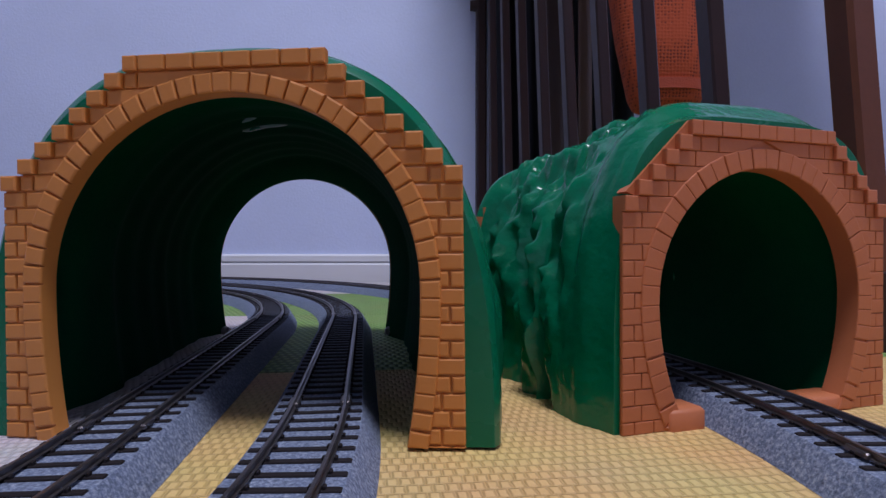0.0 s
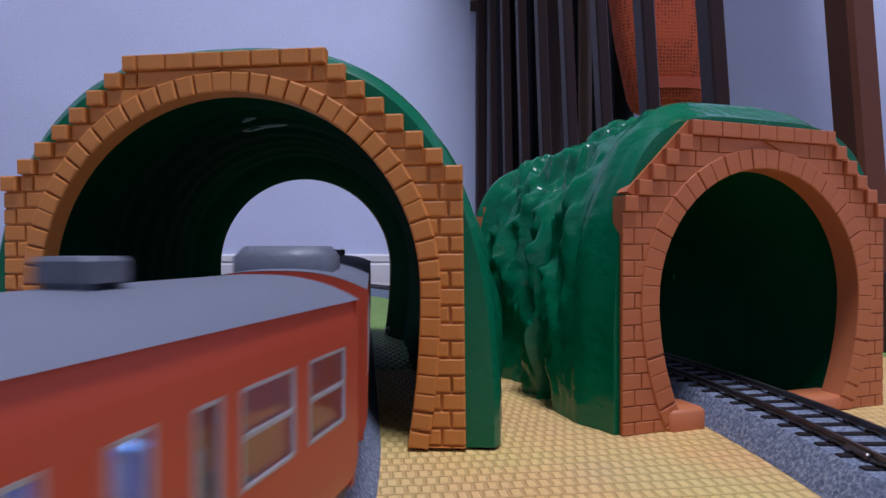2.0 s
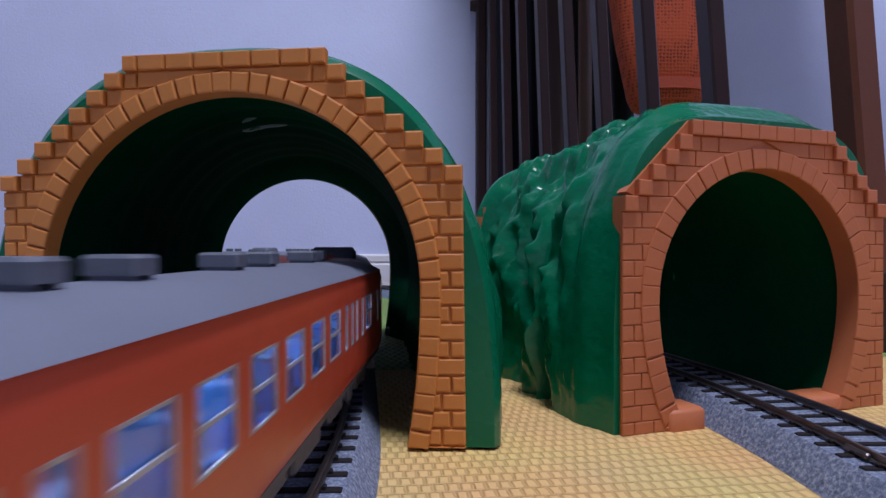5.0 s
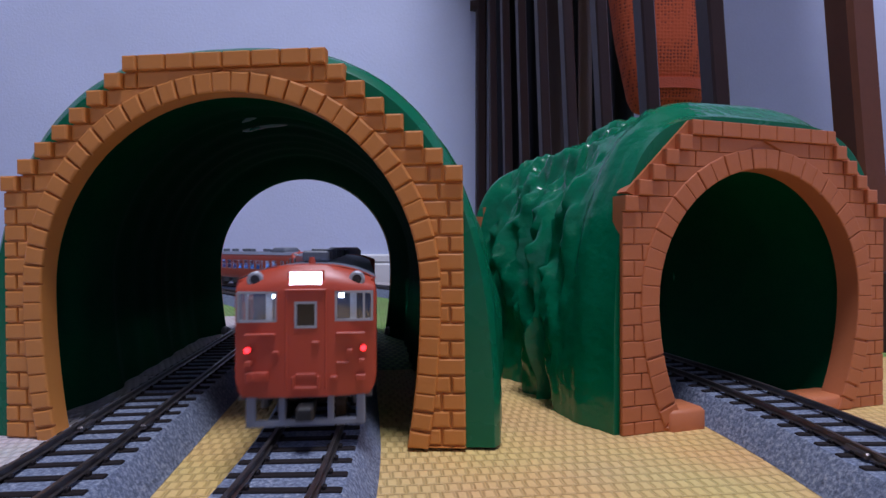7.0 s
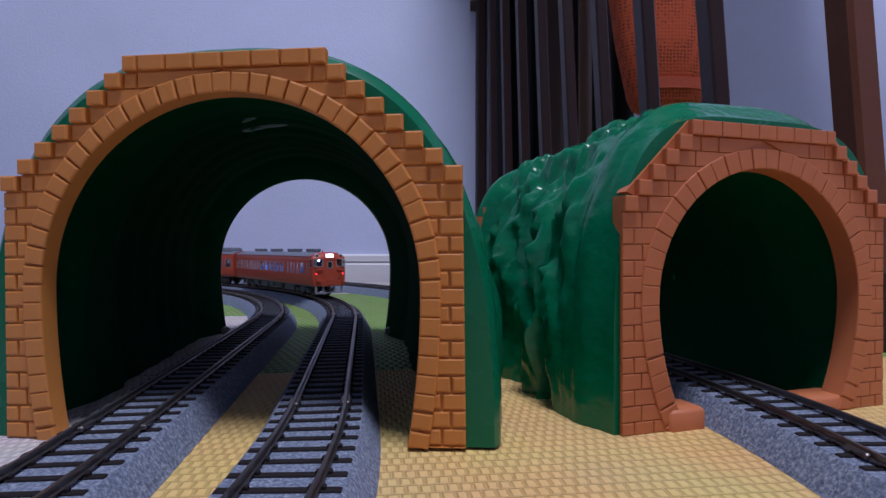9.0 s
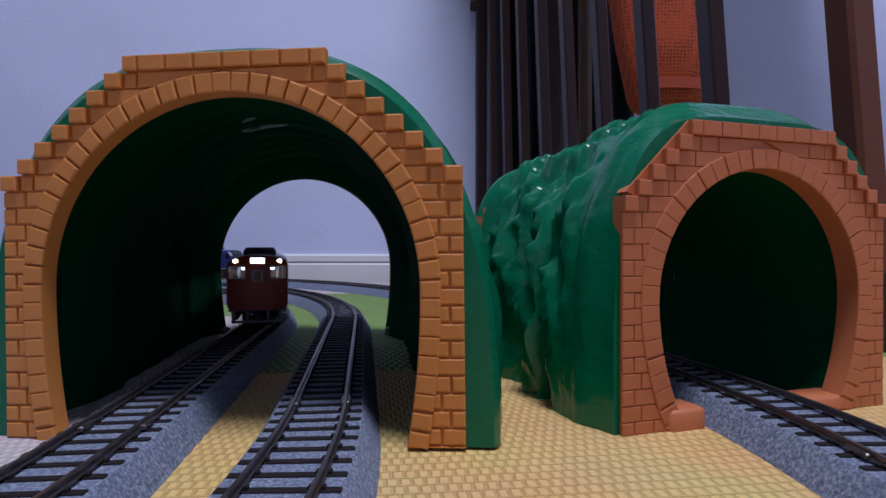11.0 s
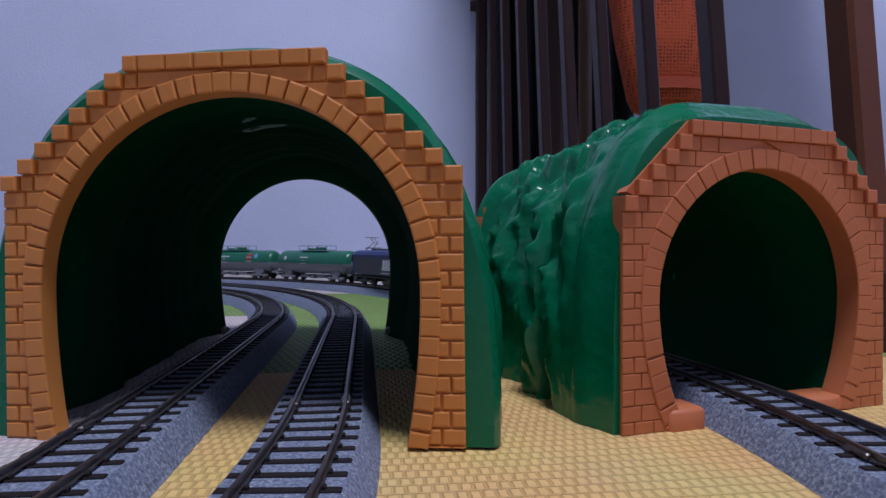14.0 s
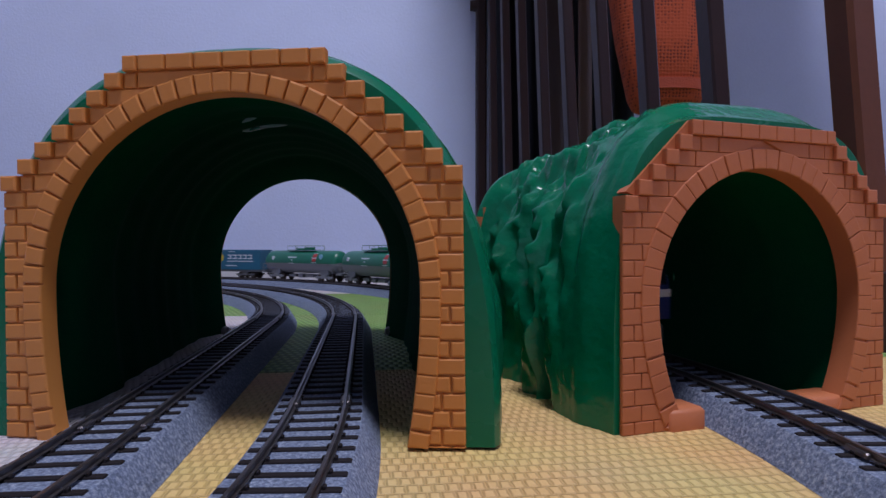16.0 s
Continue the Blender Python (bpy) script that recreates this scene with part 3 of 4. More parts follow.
def bed_rail(name_label, posts, lean0):
    """A dark wooden slatted side: upright bars between two posts."""
    th = thing("slatted_bed_side", name_label, "bed side")
    turn = math.degrees(math.atan2(1, -0.163))

    def at(k):
        return 180.5 - 13.7 * k, 376.0 + 84.0 * k
    bar = Solid().box(-7.5, 7.5, -6.0, 6.0, 60, 870, 1.5).mesh("bar")
    for k in range(8):
        x, y = at(k)
        lean = lean0 * (1 - k * 0.12)
        ob = part("bar", bar, WOOD_DARK, th)
        ob.matrix_basis = leaning(x + math.tan(radians(lean)) * (61 + 0.3 * y), y, lean, turn)
    for (x, y), wd, ln in posts:
        ob = part("corner_post", Solid().box(-wd, wd, -wd, wd, FLOOR_Z, 880, 3), WOOD_DARK, th)
        ob.matrix_basis = leaning(x, y, ln, turn)
    part("peg", Solid().tube((66, 1042, 507), (50, 1042, 507), 11, 14, 9), WOOD_DARK, th)
    a, b = at(0), at(7.9)
    ln = math.hypot(b[0] - a[0], b[1] - a[1])
    way = math.degrees(math.atan2(b[1] - a[1], b[0] - a[0]))
    for z0, z1 in ((34, 74), (845, 880)):
        ob = part("cross_rail", Solid().box(0, ln, -8, 8, z0, z1, 2), WOOD_DARK, th)
        ob.matrix_basis = pose(a[0] * MM, a[1] * MM, 0, rz=way)
    return th


bed_rail("dark stained wooden slatted bed side by the wall", [((70, 1042), 9, 0)], 4.0)


def bed_deck():
    """An unseen deck and slab above the things below, added to shade the wall."""
    foot = [(-60, 1045), (110, 530), (600, 530), (600, 1045)]
    th = thing("bed_deck", "unseen dark deck with a pale slab, added to shade the wall", "bed")
    part("deck", Solid().loft([[(x, y, z) for x, y in foot] for z in (880, 920)]), WOOD_DARK, th)
    part("shade_slab", Solid().loft([[(x * k + 300 * (1 - k), y * k + 780 * (1 - k), z) for x, y in foot] for z, k in ((920, 0.97), (930, 0.985), (980, 0.985), (990, 0.96))]), CABIN_PALE, th, "pale slab on the unseen shade deck")
    for x, y in ((484, 1028),):
        part("leg", Solid().box(x - 14, x + 14, y - 14, y + 14, FLOOR_Z, 880, 3), WOOD_DARK, th)
    return th


bed_deck()


def bed_post():
    th = thing("bed_post", "tall reddish brown wooden bed post with small nicks", "bed post")
    ob = part("post", Solid().box(-9.5, 9.5, -9.5, 9.5, 22, 760, 2.5), WOOD_RED, th)
    ob.matrix_basis = leaning(0, 0, 4.4, 12)
    part("foot_block", Solid().box(-8, 46, -10, 12, 0, 48, 2), WOOD_DARK, th, "dark brown foot of the post")
    th.matrix_basis = pose(0.258, 0.338, 0)
    return th


bed_post()


def draped(name, x0, x1, y, z0, z1, waves, deep, material, label, category, taper=0.0, turn=0.0):
    """A hanging cloth or panel with upright folds and a real thickness."""
    rings, n = [], 60
    for j in range(14):
        f = j / 13
        z = z0 + (z1 - z0) * f
        front, back = [], []
        for i in range(n + 1):
            u = i / n
            x = x0 + (x1 - x0) * u + taper * (1 - f) * (0.5 - u)
            d = deep * math.sin(u * waves * 2 * math.pi + 1.3 * f) + 0.5 * deep * math.sin(u * waves * 5 + 2)
            front.append((x, y + d, z))
            back.append((x, y + d + 4, z))
        rings.append(front + back[::-1])
    ob = part(name, Solid().loft(rings), material)
    smooth_by_angle(ob, 50)
    ob.matrix_basis = pose(0, 0, 0)
    return tagged(ob, label, category)


draped("dark_blanket", 84, 345, 1020, FLOOR_Z, 878, 7, 9, CLOTH_NAVY, "dark navy blanket hanging folded against the wall", "blanket")
draped("brown_board", 172, 205, 940, FLOOR_Z, 878, 1, 1.5, BOARD_BROWN, "brown wooden board leaning upright behind the slats", "board")
draped("tan_board", 222, 244, 925, FLOOR_Z, 878, 1, 1.0, BOARD_TAN, "tan wooden board standing upright behind the slats", "board")


def orange_bag():
    """A mesh bag hung from the unseen added deck: soft sides, rounded bottom, a seam near its foot."""
    rings = []
    for z, x0, x1, d in ((216, 224, 288, 4), (220, 219, 294, 12), (232, 214, 298, 20), (300, 200, 299, 26), (420, 184, 292, 30), (600, 180, 282, 28), (878, 205, 262, 8)):
        n = 28
        cx, hw = (x0 + x1) / 2, (x1 - x0) / 2
        rings.append([(cx + hw * math.copysign(abs(math.cos(w)) ** 0.6, math.cos(w)), 655 + d * math.copysign(abs(math.sin(w)) ** 0.8, math.sin(w)), z)
                      for w in np.linspace(0, 2 * math.pi, n, endpoint=False)])
    th = thing("mesh_bag", "orange-red mesh bag hanging behind the bed slats", "bag")
    smooth_by_angle(part("bag_body", Solid().loft(rings), BAG_ORANGE, th), 60)
    band = [[(cx + hw * 1.02 * math.copysign(abs(math.cos(w)) ** 0.6, math.cos(w)), 655 + 24 * math.copysign(abs(math.sin(w)) ** 0.8, math.sin(w)), z)
             for w in np.linspace(0, 2 * math.pi, 28, endpoint=False)] for z, cx, hw in ((240, 257, 38.5), (252, 256.5, 39))]
    smooth_by_angle(part("hem", Solid().loft(band), BAG_HEM, th), 60)


orange_bag()


# ---- railcars ----
HALF, SILL, EAVE, CROWN = 18.0, 11.2, 40.8, 44.6


def roof_z(y):
    return EAVE + (CROWN - EAVE) * (1 - abs(y / HALF) ** 2.6)


def side_y(z):
    if z < 16:
        return HALF - 1.7 * ((16 - z) / 5) ** 2
    return HALF - (0.5 * ((z - 36) / 4) ** 2 if z > 36 else 0)


def pierced(cuts_a, cuts_b, holes, point, thick):
    """A sheet over a grid of a and b cuts, left open over the holes, with edges turned in by thick."""
    s = Solid()
    idx = {}

    def vid(i, j, k):
        if (i, j, k) not in idx:
            idx[(i, j, k)] = len(s.v)
            s.v.append(point(cuts_a[i], cuts_b[j], k * thick))
        return idx[(i, j, k)]

    def solid(i, j):
        if not (0 <= i < len(cuts_a) - 1 and 0 <= j < len(cuts_b) - 1):
            return False
        a, b = (cuts_a[i] + cuts_a[i + 1]) / 2, (cuts_b[j] + cuts_b[j + 1]) / 2
        return not any(h[0] < a < h[1] and h[2] < b < h[3] for h in holes)
    for i in range(len(cuts_a) - 1):
        for j in range(len(cuts_b) - 1):
            if not solid(i, j):
                continue
            s.f.append((vid(i, j, 0), vid(i + 1, j, 0), vid(i + 1, j + 1, 0), vid(i, j + 1, 0)))
            for di, dj, e in ((-1, 0, ((i, j + 1), (i, j))), (1, 0, ((i + 1, j), (i + 1, j + 1))),
                              (0, -1, ((i, j), (i + 1, j))), (0, 1, ((i + 1, j + 1), (i, j + 1)))):
                if not solid(i + di, j + dj):
                    (p, q), (u, v) = e
                    s.f.append((vid(p, q, 0), vid(u, v, 0), vid(u, v, 1), vid(p, q, 1)))
    return s


def cuts_of(lo, hi, holes, axis, extra=()):
    c = {lo, hi, *extra}
    for h in holes:
        c |= {h[axis], h[axis + 1]}
    return sorted(c)


# windows along one side, measured from the cab end: (start, end, kind)
LAYOUT_LEAD = [(4.2, 9.0, "wrap"), (13.2, 16.5, "cab"), (29.8, 41.2, "wide"), (45, 49, "slim"), (54.8, 58.4, "slim"), (62, 65.6, "slim"), (70, 73.6, "slim"),
               (79.5, 90.8, "wide"), (95.6, 107, "wide"), (112, 123.2, "wide"), (128, 139.2, "wide"), (144.4, 155.6, "wide"), (160, 171, "wide"),
               (175, 178.8, "slim"), (183, 186.6, "slim"), (191, 194.6, "slim"), (199.5, 203, "slim"), (208, 211.6, "slim"), (216.5, 220, "slim"), (225, 235, "wide")]
LAYOUT_CAB = [(4.2, 9.0, "wrap"), (12.4, 15.2, "cab"), (22.5, 32, "wide"), (36, 39.8, "slim"), (44.5, 48, "slim"), (53, 56.6, "slim"), (62, 65.6, "slim"),
              (75.5, 86.6, "wide"), (91, 102, "wide"), (106, 117, "wide"), (121.6, 132.6, "wide"), (138, 149, "wide"), (154.8, 158.4, "slim"), (162, 165.4, "slim"),
              (169, 172.4, "slim"), (175.6, 179, "slim"), (182, 185.4, "slim"), (191, 195.6, "slim"), (200.6, 204.8, "slim"), (208, 219.4, "wide"), (223, 234.4, "wide")]
LAYOUT_BOTH = [(4.2, 9.0, "wrap"), (13, 16.4, "cab"), (30.4, 38.2, "door"), (53.8, 57.3, "slim"), (62, 73.2, "wide"), (77.6, 88.8, "wide"), (93, 104.2, "wide"),
               (108.2, 119.4, "wide"), (123.4, 134.6, "wide"), (138.8, 150, "wide"), (153.6, 164, "wide"), (167.4, 171, "slim"), (177.4, 187.8, "wide"),
               (192, 202, "wide"), (211.6, 219.2, "door"), (224.4, 227.4, "cab"), (231, 235.8, "wrap")]
CAR_LEN = 240.0


def cab_front(car, x_end, sg, lit, tail):
    """The rounded cab end of a railcar at x_end, facing sg."""
    holes = [(-17.0, -7.2, 30.2, 38.0), (7.2, 17.0, 30.2, 38.0), (-2.8, 2.8, 28.6, 35.4)]
    cy = cuts_of(-HALF, HALF, holes, 0, [-17.6, -12, -5, 0, 5, 12, 17.6])
    cz = cuts_of(SILL, 38.0, holes, 2, [13, 16, 22, 26])
    tops = [0.18, 0.38, 0.6, 0.82, 1.0]
    grid_z = cz + [38.0 + 10 * t for t in tops]

    def point(y, z, k):
        if z > 38.0:
            t = (z - 38.0) / 10
            zz = 38.0 + (roof_z(y) - 38.0) * t
            back = 4.2 * t ** 1.9
        else:
            zz, back = z, 0.0
        yy = y * side_y(min(zz, EAVE)) / HALF
        round_off = 2.0 * (abs(y) / HALF) ** 2.5 + (1.8 if abs(y) > 17.7 else 0)
        return (x_end - sg * (round_off + back + k), yy, zz)
    face = pierced(cy, grid_z, holes, point, 0.8)
    front = smooth_by_angle(part("cab_front", face, VERMILION, car, "vermilion cab front with rails and lamps"), 40)
    # hood behind the front, in body colour
    ys = [HALF * math.sin(w) for w in np.linspace(-math.pi / 2, math.pi / 2, 19)]
    rings = []
    for x, lift in ((4.2, 0.0), (6.5, 0.12), (12.5, 0.12)):
        rings.append([(x_end - sg * (x + (2.0 * (abs(y) / HALF) ** 2.5 if x < 5 else 0) - (5.5 * (abs(y) / HALF) ** 2 if x > 12 else 0)), y * 0.999, roof_z(y) + lift) for y in ys])
    smooth_by_angle(part("roof_hood", Solid().loft(rings, closed=False, caps=False), VERMILION, car), 60)
    for h in holes:
        mid = (h[0] + h[1]) / 2
        fr = Solid()
        bx = x_end - sg * (0.4 + 2.0 * (abs(mid) / HALF) ** 2.5)
        g = 0.6
        for y0, y1, z0, z1 in ((h[0], h[1], h[2], h[2] + g), (h[0], h[1], h[3] - g, h[3]), (h[0], h[0] + g, h[2], h[3]), (h[1] - g, h[1], h[2], h[3])):
            fr.box(min(bx, bx + sg * 0.7), max(bx, bx + sg * 0.7), y0, y1, z0, z1)
        if abs(mid) > 3:
            fr.box(min(bx, bx + sg * 0.6), max(bx, bx + sg * 0.6), mid + 2.2 * math.copysign(1, mid), mid + 2.8 * math.copysign(1, mid), h[2], h[3])
        wf = part("windscreen_frame", fr, FRAME_SILVER, car)
        gx = bx - sg * 0.1
        part("pane", Solid().box(min(gx, gx - sg * 0.3), max(gx, gx - sg * 0.3), h[0], h[1], h[2], h[3]), GLASS if abs(mid) > 3 else GLASS_DARK, wf)
    # destination sign, headlamps, tail lamps
    x = x_end - sg * 2.3
    part("sign_box", Solid().box(min(x, x + sg * 1.7), max(x, x + sg * 1.7), -4.6, 4.6, 38.9, 43.4, 0.4), VERMILION, car)
    x2 = x + sg * 1.8
    part("destination_sign", Solid().box(min(x2, x2 + sg * 0.15), max(x2, x2 + sg * 0.15), -4.0, 4.0, 39.3, 42.9), LAMP_WHITE, car, "lit white destination sign")
    for d in (-12.8, 12.8):
        bz = Solid().tube((x_end - sg * 6, d, 40.9), (x_end - sg * 2.2, d, 40.9), 2.1, 20).tube((x_end - sg * 2.2, d, 40.9), (x_end - sg * 1.9, d, 40.9), 2.1, 20, 1.7)
        hl = part("headlamp", bz, FRAME_SILVER, car, "round headlamp")
        part("lens", Solid().tube((x_end - sg * 1.9, d, 40.9), (x_end - sg * 1.75, d, 40.9), 1.2, 16), LAMP_HEAD if lit else GLASS_DARK, hl)
        tl = Solid().tube((x_end - sg * 2.4, d * 1.13, 23.2), (x_end - sg * 0.6, d * 1.13, 23.2), 1.1, 12)
        t2 = part("tail_lamp", tl, VERMILION, car)
        part("lens", Solid().tube((x_end - sg * 0.6, d * 1.13, 23.2), (x_end - sg * 0.4, d * 1.13, 23.2), 0.75, 12), LAMP_RED if tail else GLASS_DARK, t2)
    det = Solid()
    xf = x_end - sg * 0.6
    for y0, y1, z0, z1, d in ((-15, -7.5, 27.0, 27.5, 1.4), (7.5, 15, 27.0, 27.5, 1.4), (-5.2, -4.6, 13, 38, 0.7), (4.6, 5.2, 13, 38, 0.7), (-5.2, 5.2, 38, 38.6, 1.2),
                              (-11.8, -10.2, 22.2, 23.2, 1.3), (-3.4, -1.4, 24.6, 25.3, 1.2), (6.5, 8.2, 22.2, 23.0, 1.1), (-15, -13.2, 19.6, 20.6, 1.2),
                              (13.2, 15, 19.6, 20.6, 1.2), (9.2, 14.8, 15.5, 17.8, 1.0), (-15.2, -12.5, 15.2, 16.6, 1.3), (-8, -6, 15.6, 16.4, 1.2), (-3.4, 3.4, 13, 13.8, 1.0),
                              (-3.6, -2.6, 13.6, 16.5, 1.0), (2.6, 3.6, 13.6, 16.5, 1.0), (-2.6, 2.6, 16.2, 17.2, 1.0), (-11, -7.5, 19.6, 19.9, 0.9)):
        det.box(min(xf, xf + sg * d), max(xf, xf + sg * d), y0, y1, z0, z1, 0.18)
    for d in (10.5, 13.4):
        det.tube((xf, d, 16.6), (xf + sg * 1.6, d, 16.6), 0.8, 10)
    part("jumper_gear", det, VERMILION, car, "vermilion steps, grips and jumper sockets")
    # antenna stud, plow and coupler
    part("roof_stud", Solid().tube((x_end - sg * 17, 0, 44), (x_end - sg * 17, 0, 46.4), 1.2, 10, 0.7), VERMILION, car)
    pl = Solid()
    xp = x_end - sg * 3
    for y0, y1, z0, z1 in ((-15, 15, 3.4, 5.0), (-15, -12.6, 4, 11.2), (12.6, 15, 4, 11.2), (-7.0, -5.2, 4, 11.2), (5.2, 7.0, 4, 11.2)):
        pl.box(min(xp, xp + sg * 1.4), max(xp, xp + sg * 1.4), y0, y1, z0, z1, 0.3)
    part("snow_plow", pl, PLOW_GREY, car, "grey snow plow frame")
    part("coupler", Solid().box(min(x_end - sg * 8, x_end + sg * 3.5), max(x_end - sg * 8, x_end + sg * 3.5), -2.2, 2.2, 6.0, 9.4, 0.6), BLACK, car)


def plain_end(car, x_end, sg):
    """The flat gangway end of a railcar."""
    ys = [HALF * math.sin(w) for w in np.linspace(-math.pi / 2, math.pi / 2, 15)]
    prof = [(y, roof_z(y) - 0.1) for y in ys] + [(17.2, SILL), (-17.2, SILL)]
    s = Solid().loft([[(x_end - sg * d, y, z) for y, z in prof] for d in (1.2, 0.2)])
    part("end_wall", s, VERMILION, car)
    g = Solid()
    for y0, y1, z0, z1 in ((-7.5, -5.5, 12, 37), (5.5, 7.5, 12, 37), (-7.5, 7.5, 36, 38.5)):
        g.box(min(x_end - sg * 0.3, x_end + sg * 2.2), max(x_end - sg * 0.3, x_end + sg * 2.2), y0, y1, z0, z1, 0.4)
    part("gangway", g, BLACK, car)
    st = Solid()
    for d in (-13, 13):
        for z in (16, 21, 26, 31):
            st.box(min(x_end - sg * 0.3, x_end + sg * 0.8), max(x_end - sg * 0.3, x_end + sg * 0.8), d - 1.8, d + 1.8, z, z + 0.7, 0.15)
    part("end_ladder", st, VERMILION, car)
    part("coupler", Solid().box(min(x_end - sg * 8, x_end + sg * 3.5), max(x_end - sg * 8, x_end + sg * 3.5), -2.2, 2.2, 6.0, 9.4, 0.6), BLACK, car)


def bogie(car, x, base, wheel_r, name="bogie", colour=None):
    fr = Solid()
    for sg in (-1, 1):
        fr.box(x - base / 2 - 6, x + base / 2 + 6, sg * 12.4 - 1.0, sg * 12.4 + 1.0, 5.0, 7.6, 0.5)
        for d in (-base / 2, base / 2):
            fr.box(x + d - 2.6, x + d + 2.6, sg * 13.4 - 1.0, sg * 13.4 + 1.0, 3.6, 8.0, 0.6)
        fr.box(x - 5, x + 5, sg * 13.6 - 0.9, sg * 13.6 + 0.9, 4.6, 9.6, 0.6)
    fr.box(x - 6, x + 6, -12, 12, 6, 10.5, 0.4)
    bo = part(name, fr, colour or UNDER_GREY, car)
    for d in (-base / 2, base / 2):
        w = Solid()
        for sg in (-1, 1):
            w.tube((x + d, sg * 7.2, wheel_r), (x + d, sg * 9.4, wheel_r), wheel_r, 20)
            w.tube((x + d, sg * 6.6, wheel_r), (x + d, sg * 7.2, wheel_r), wheel_r + 0.9, 20)
        w.tube((x + d, -10, wheel_r), (x + d, 10, wheel_r), 1.0, 8)
        part("wheelset", w, RAIL_DARK, bo)
    return bo


def railcar(label, layout, cab_fore, cab_aft, unit_at, vents, lit_fore, tail_aft, seed, turned=False):
    """A railcar 240 mm long whose front looks along +x."""
    car = thing("railcar", label, "model railcar", group="model railcars")
    rng = random.Random(seed)
    a, b = -CAR_LEN / 2, CAR_LEN / 2
    fore_in, aft_in = (3.9 if cab_fore else 0.5), (3.9 if cab_aft else 0.5)
    flip = turned or (cab_aft and not cab_fore)
    spans = [((a + p, a + q) if flip else (b - q, b - p), k) for p, q, k in layout]
    def heights(k):
        return (29.4, 37.4) if k == "wrap" else (22.6 if k == "slim" else 23.2, 34.2)
    holes = [(s[0], s[1], *heights(k)) for s, k in spans]
    cx, cz = cuts_of(a + aft_in, b - fore_in, holes, 0), cuts_of(SILL, EAVE, holes, 2, [12.3, 13.6, 16, 37, 38.5])
    body = Solid()
    for sg in (-1, 1):
        sh = pierced(cx, cz, holes, lambda x, z, k, sg=sg: (x, sg * (side_y(z) - k), z), 0.9)
        body.add(sh.v, sh.f)
    # doors: fine grooves are raised frames round the door leaves
    for s, k in spans:
        if k in ("door",):
            for sg in (-1, 1):
                for x in (s[0] - 3.2, s[1] + 3.2):
                    part("door_edge", Solid().box(x - 0.25, x + 0.25, sg * 18 - 0.2, sg * 18 + 0.2, 12.5, 38), VERMILION, car)
    smooth_by_angle(part("body_shell", body, VERMILION, car, "vermilion painted body"), 40)
    part("floor_pan", Solid().box(a + 2, b - 2, -16.8, 16.8, SILL - 0.8, SILL + 0.4), UNDER_GREY, car)
    ys = [HALF * math.sin(w) for w in np.linspace(-math.pi / 2, math.pi / 2, 23)]
    x0, x1 = a + (6.9 if cab_aft else 0.2), b - (6.9 if cab_fore else 0.2)
    roof = Solid().loft([[(x, y, roof_z(y)) for y in ys] for x in np.linspace(x0, x1, 12)], closed=False, caps=False)
    smooth_by_angle(part("roof", roof, ROOF_GREY, car, "grey arched roof"), 60)
    for (x, y), k in [(s, k) for s, k in spans]:
        for sg in (-1, 1):
            z0, z1 = heights(k)
            yo = sg * (17.5 if k == "wrap" else 17.75)
            lo, hi = min(yo, yo + sg * 0.35), max(yo, yo + sg * 0.35)
            f = Solid()
            g = 0.42
            for p in ((x, y, z0, z0 + g), (x, y, z1 - g, z1), (x, x + g, z0, z1), (y - g, y, z0, z1)):
                f.box(p[0], p[1], lo, hi, p[2], p[3])
            if k == "wide":
                f.box(x, y, lo, hi, 28.6, 29.2)
            w = part("window", f, FRAME_SILVER, car)
            part("pane", Solid().box(x, y, min(yo - sg * 0.5, yo - sg * 0.2), max(yo - sg * 0.5, yo - sg * 0.2), z0, z1), GLASS if k != "cab" else GLASS_DARK, w)
    # cabin: seats, ceiling lamps, partition
    seat = Solid().box(-1.2, 1.2, -5.5, 5.5, 12, 28.5, 0.5).box(-6, 6, -5.5, 5.5, 12, 18.5, 0.5).mesh("seat")
    x = a + 34
    while x < b - 34:
        for y0, y1 in ((-15.5, -4.5), (4.5, 15.5)):
            part("seat", seat, SEAT_BLUE, car, "blue moulded seat").matrix_basis = pose(x * MM, (y0 + y1) / 2 * MM, 0)
        x += 19
    cab = Solid()
    for x in ([b - 20] if cab_fore else []) + ([a + 20] if cab_aft else []):
        part("cab_wall", Solid().box(x - 0.5, x + 0.5, -16.5, 16.5, 12, 38.5), CAB_NAVY, car, "dark blue cab partition")
    cab.box(a + 28, b - 28, -16.5, 16.5, 38.6, 39.2)
    for sg in (-1, 1):
        cab.box(a + 30, b - 30, min(sg * 16.2, sg * 16.9), max(sg * 16.2, sg * 16.9), 12, 22.4)
        cab.box(a + 30, b - 30, min(sg * 16.2, sg * 16.9), max(sg * 16.2, sg * 16.9), 34.6, 38.8)
    part("cabin_lining", cab, CABIN_PALE, car)
    lamp = Solid().box(-3, 3, -1.6, 1.6, 37.6, 38.2).mesh("cabin_lamp")
    for x in np.linspace(a + 30, b - 30, 6):
        part("cabin_lamp", lamp, LAMP_CABIN, car, "bluish white lit cabin lamp").matrix_basis = pose(x * MM, 0, 0)
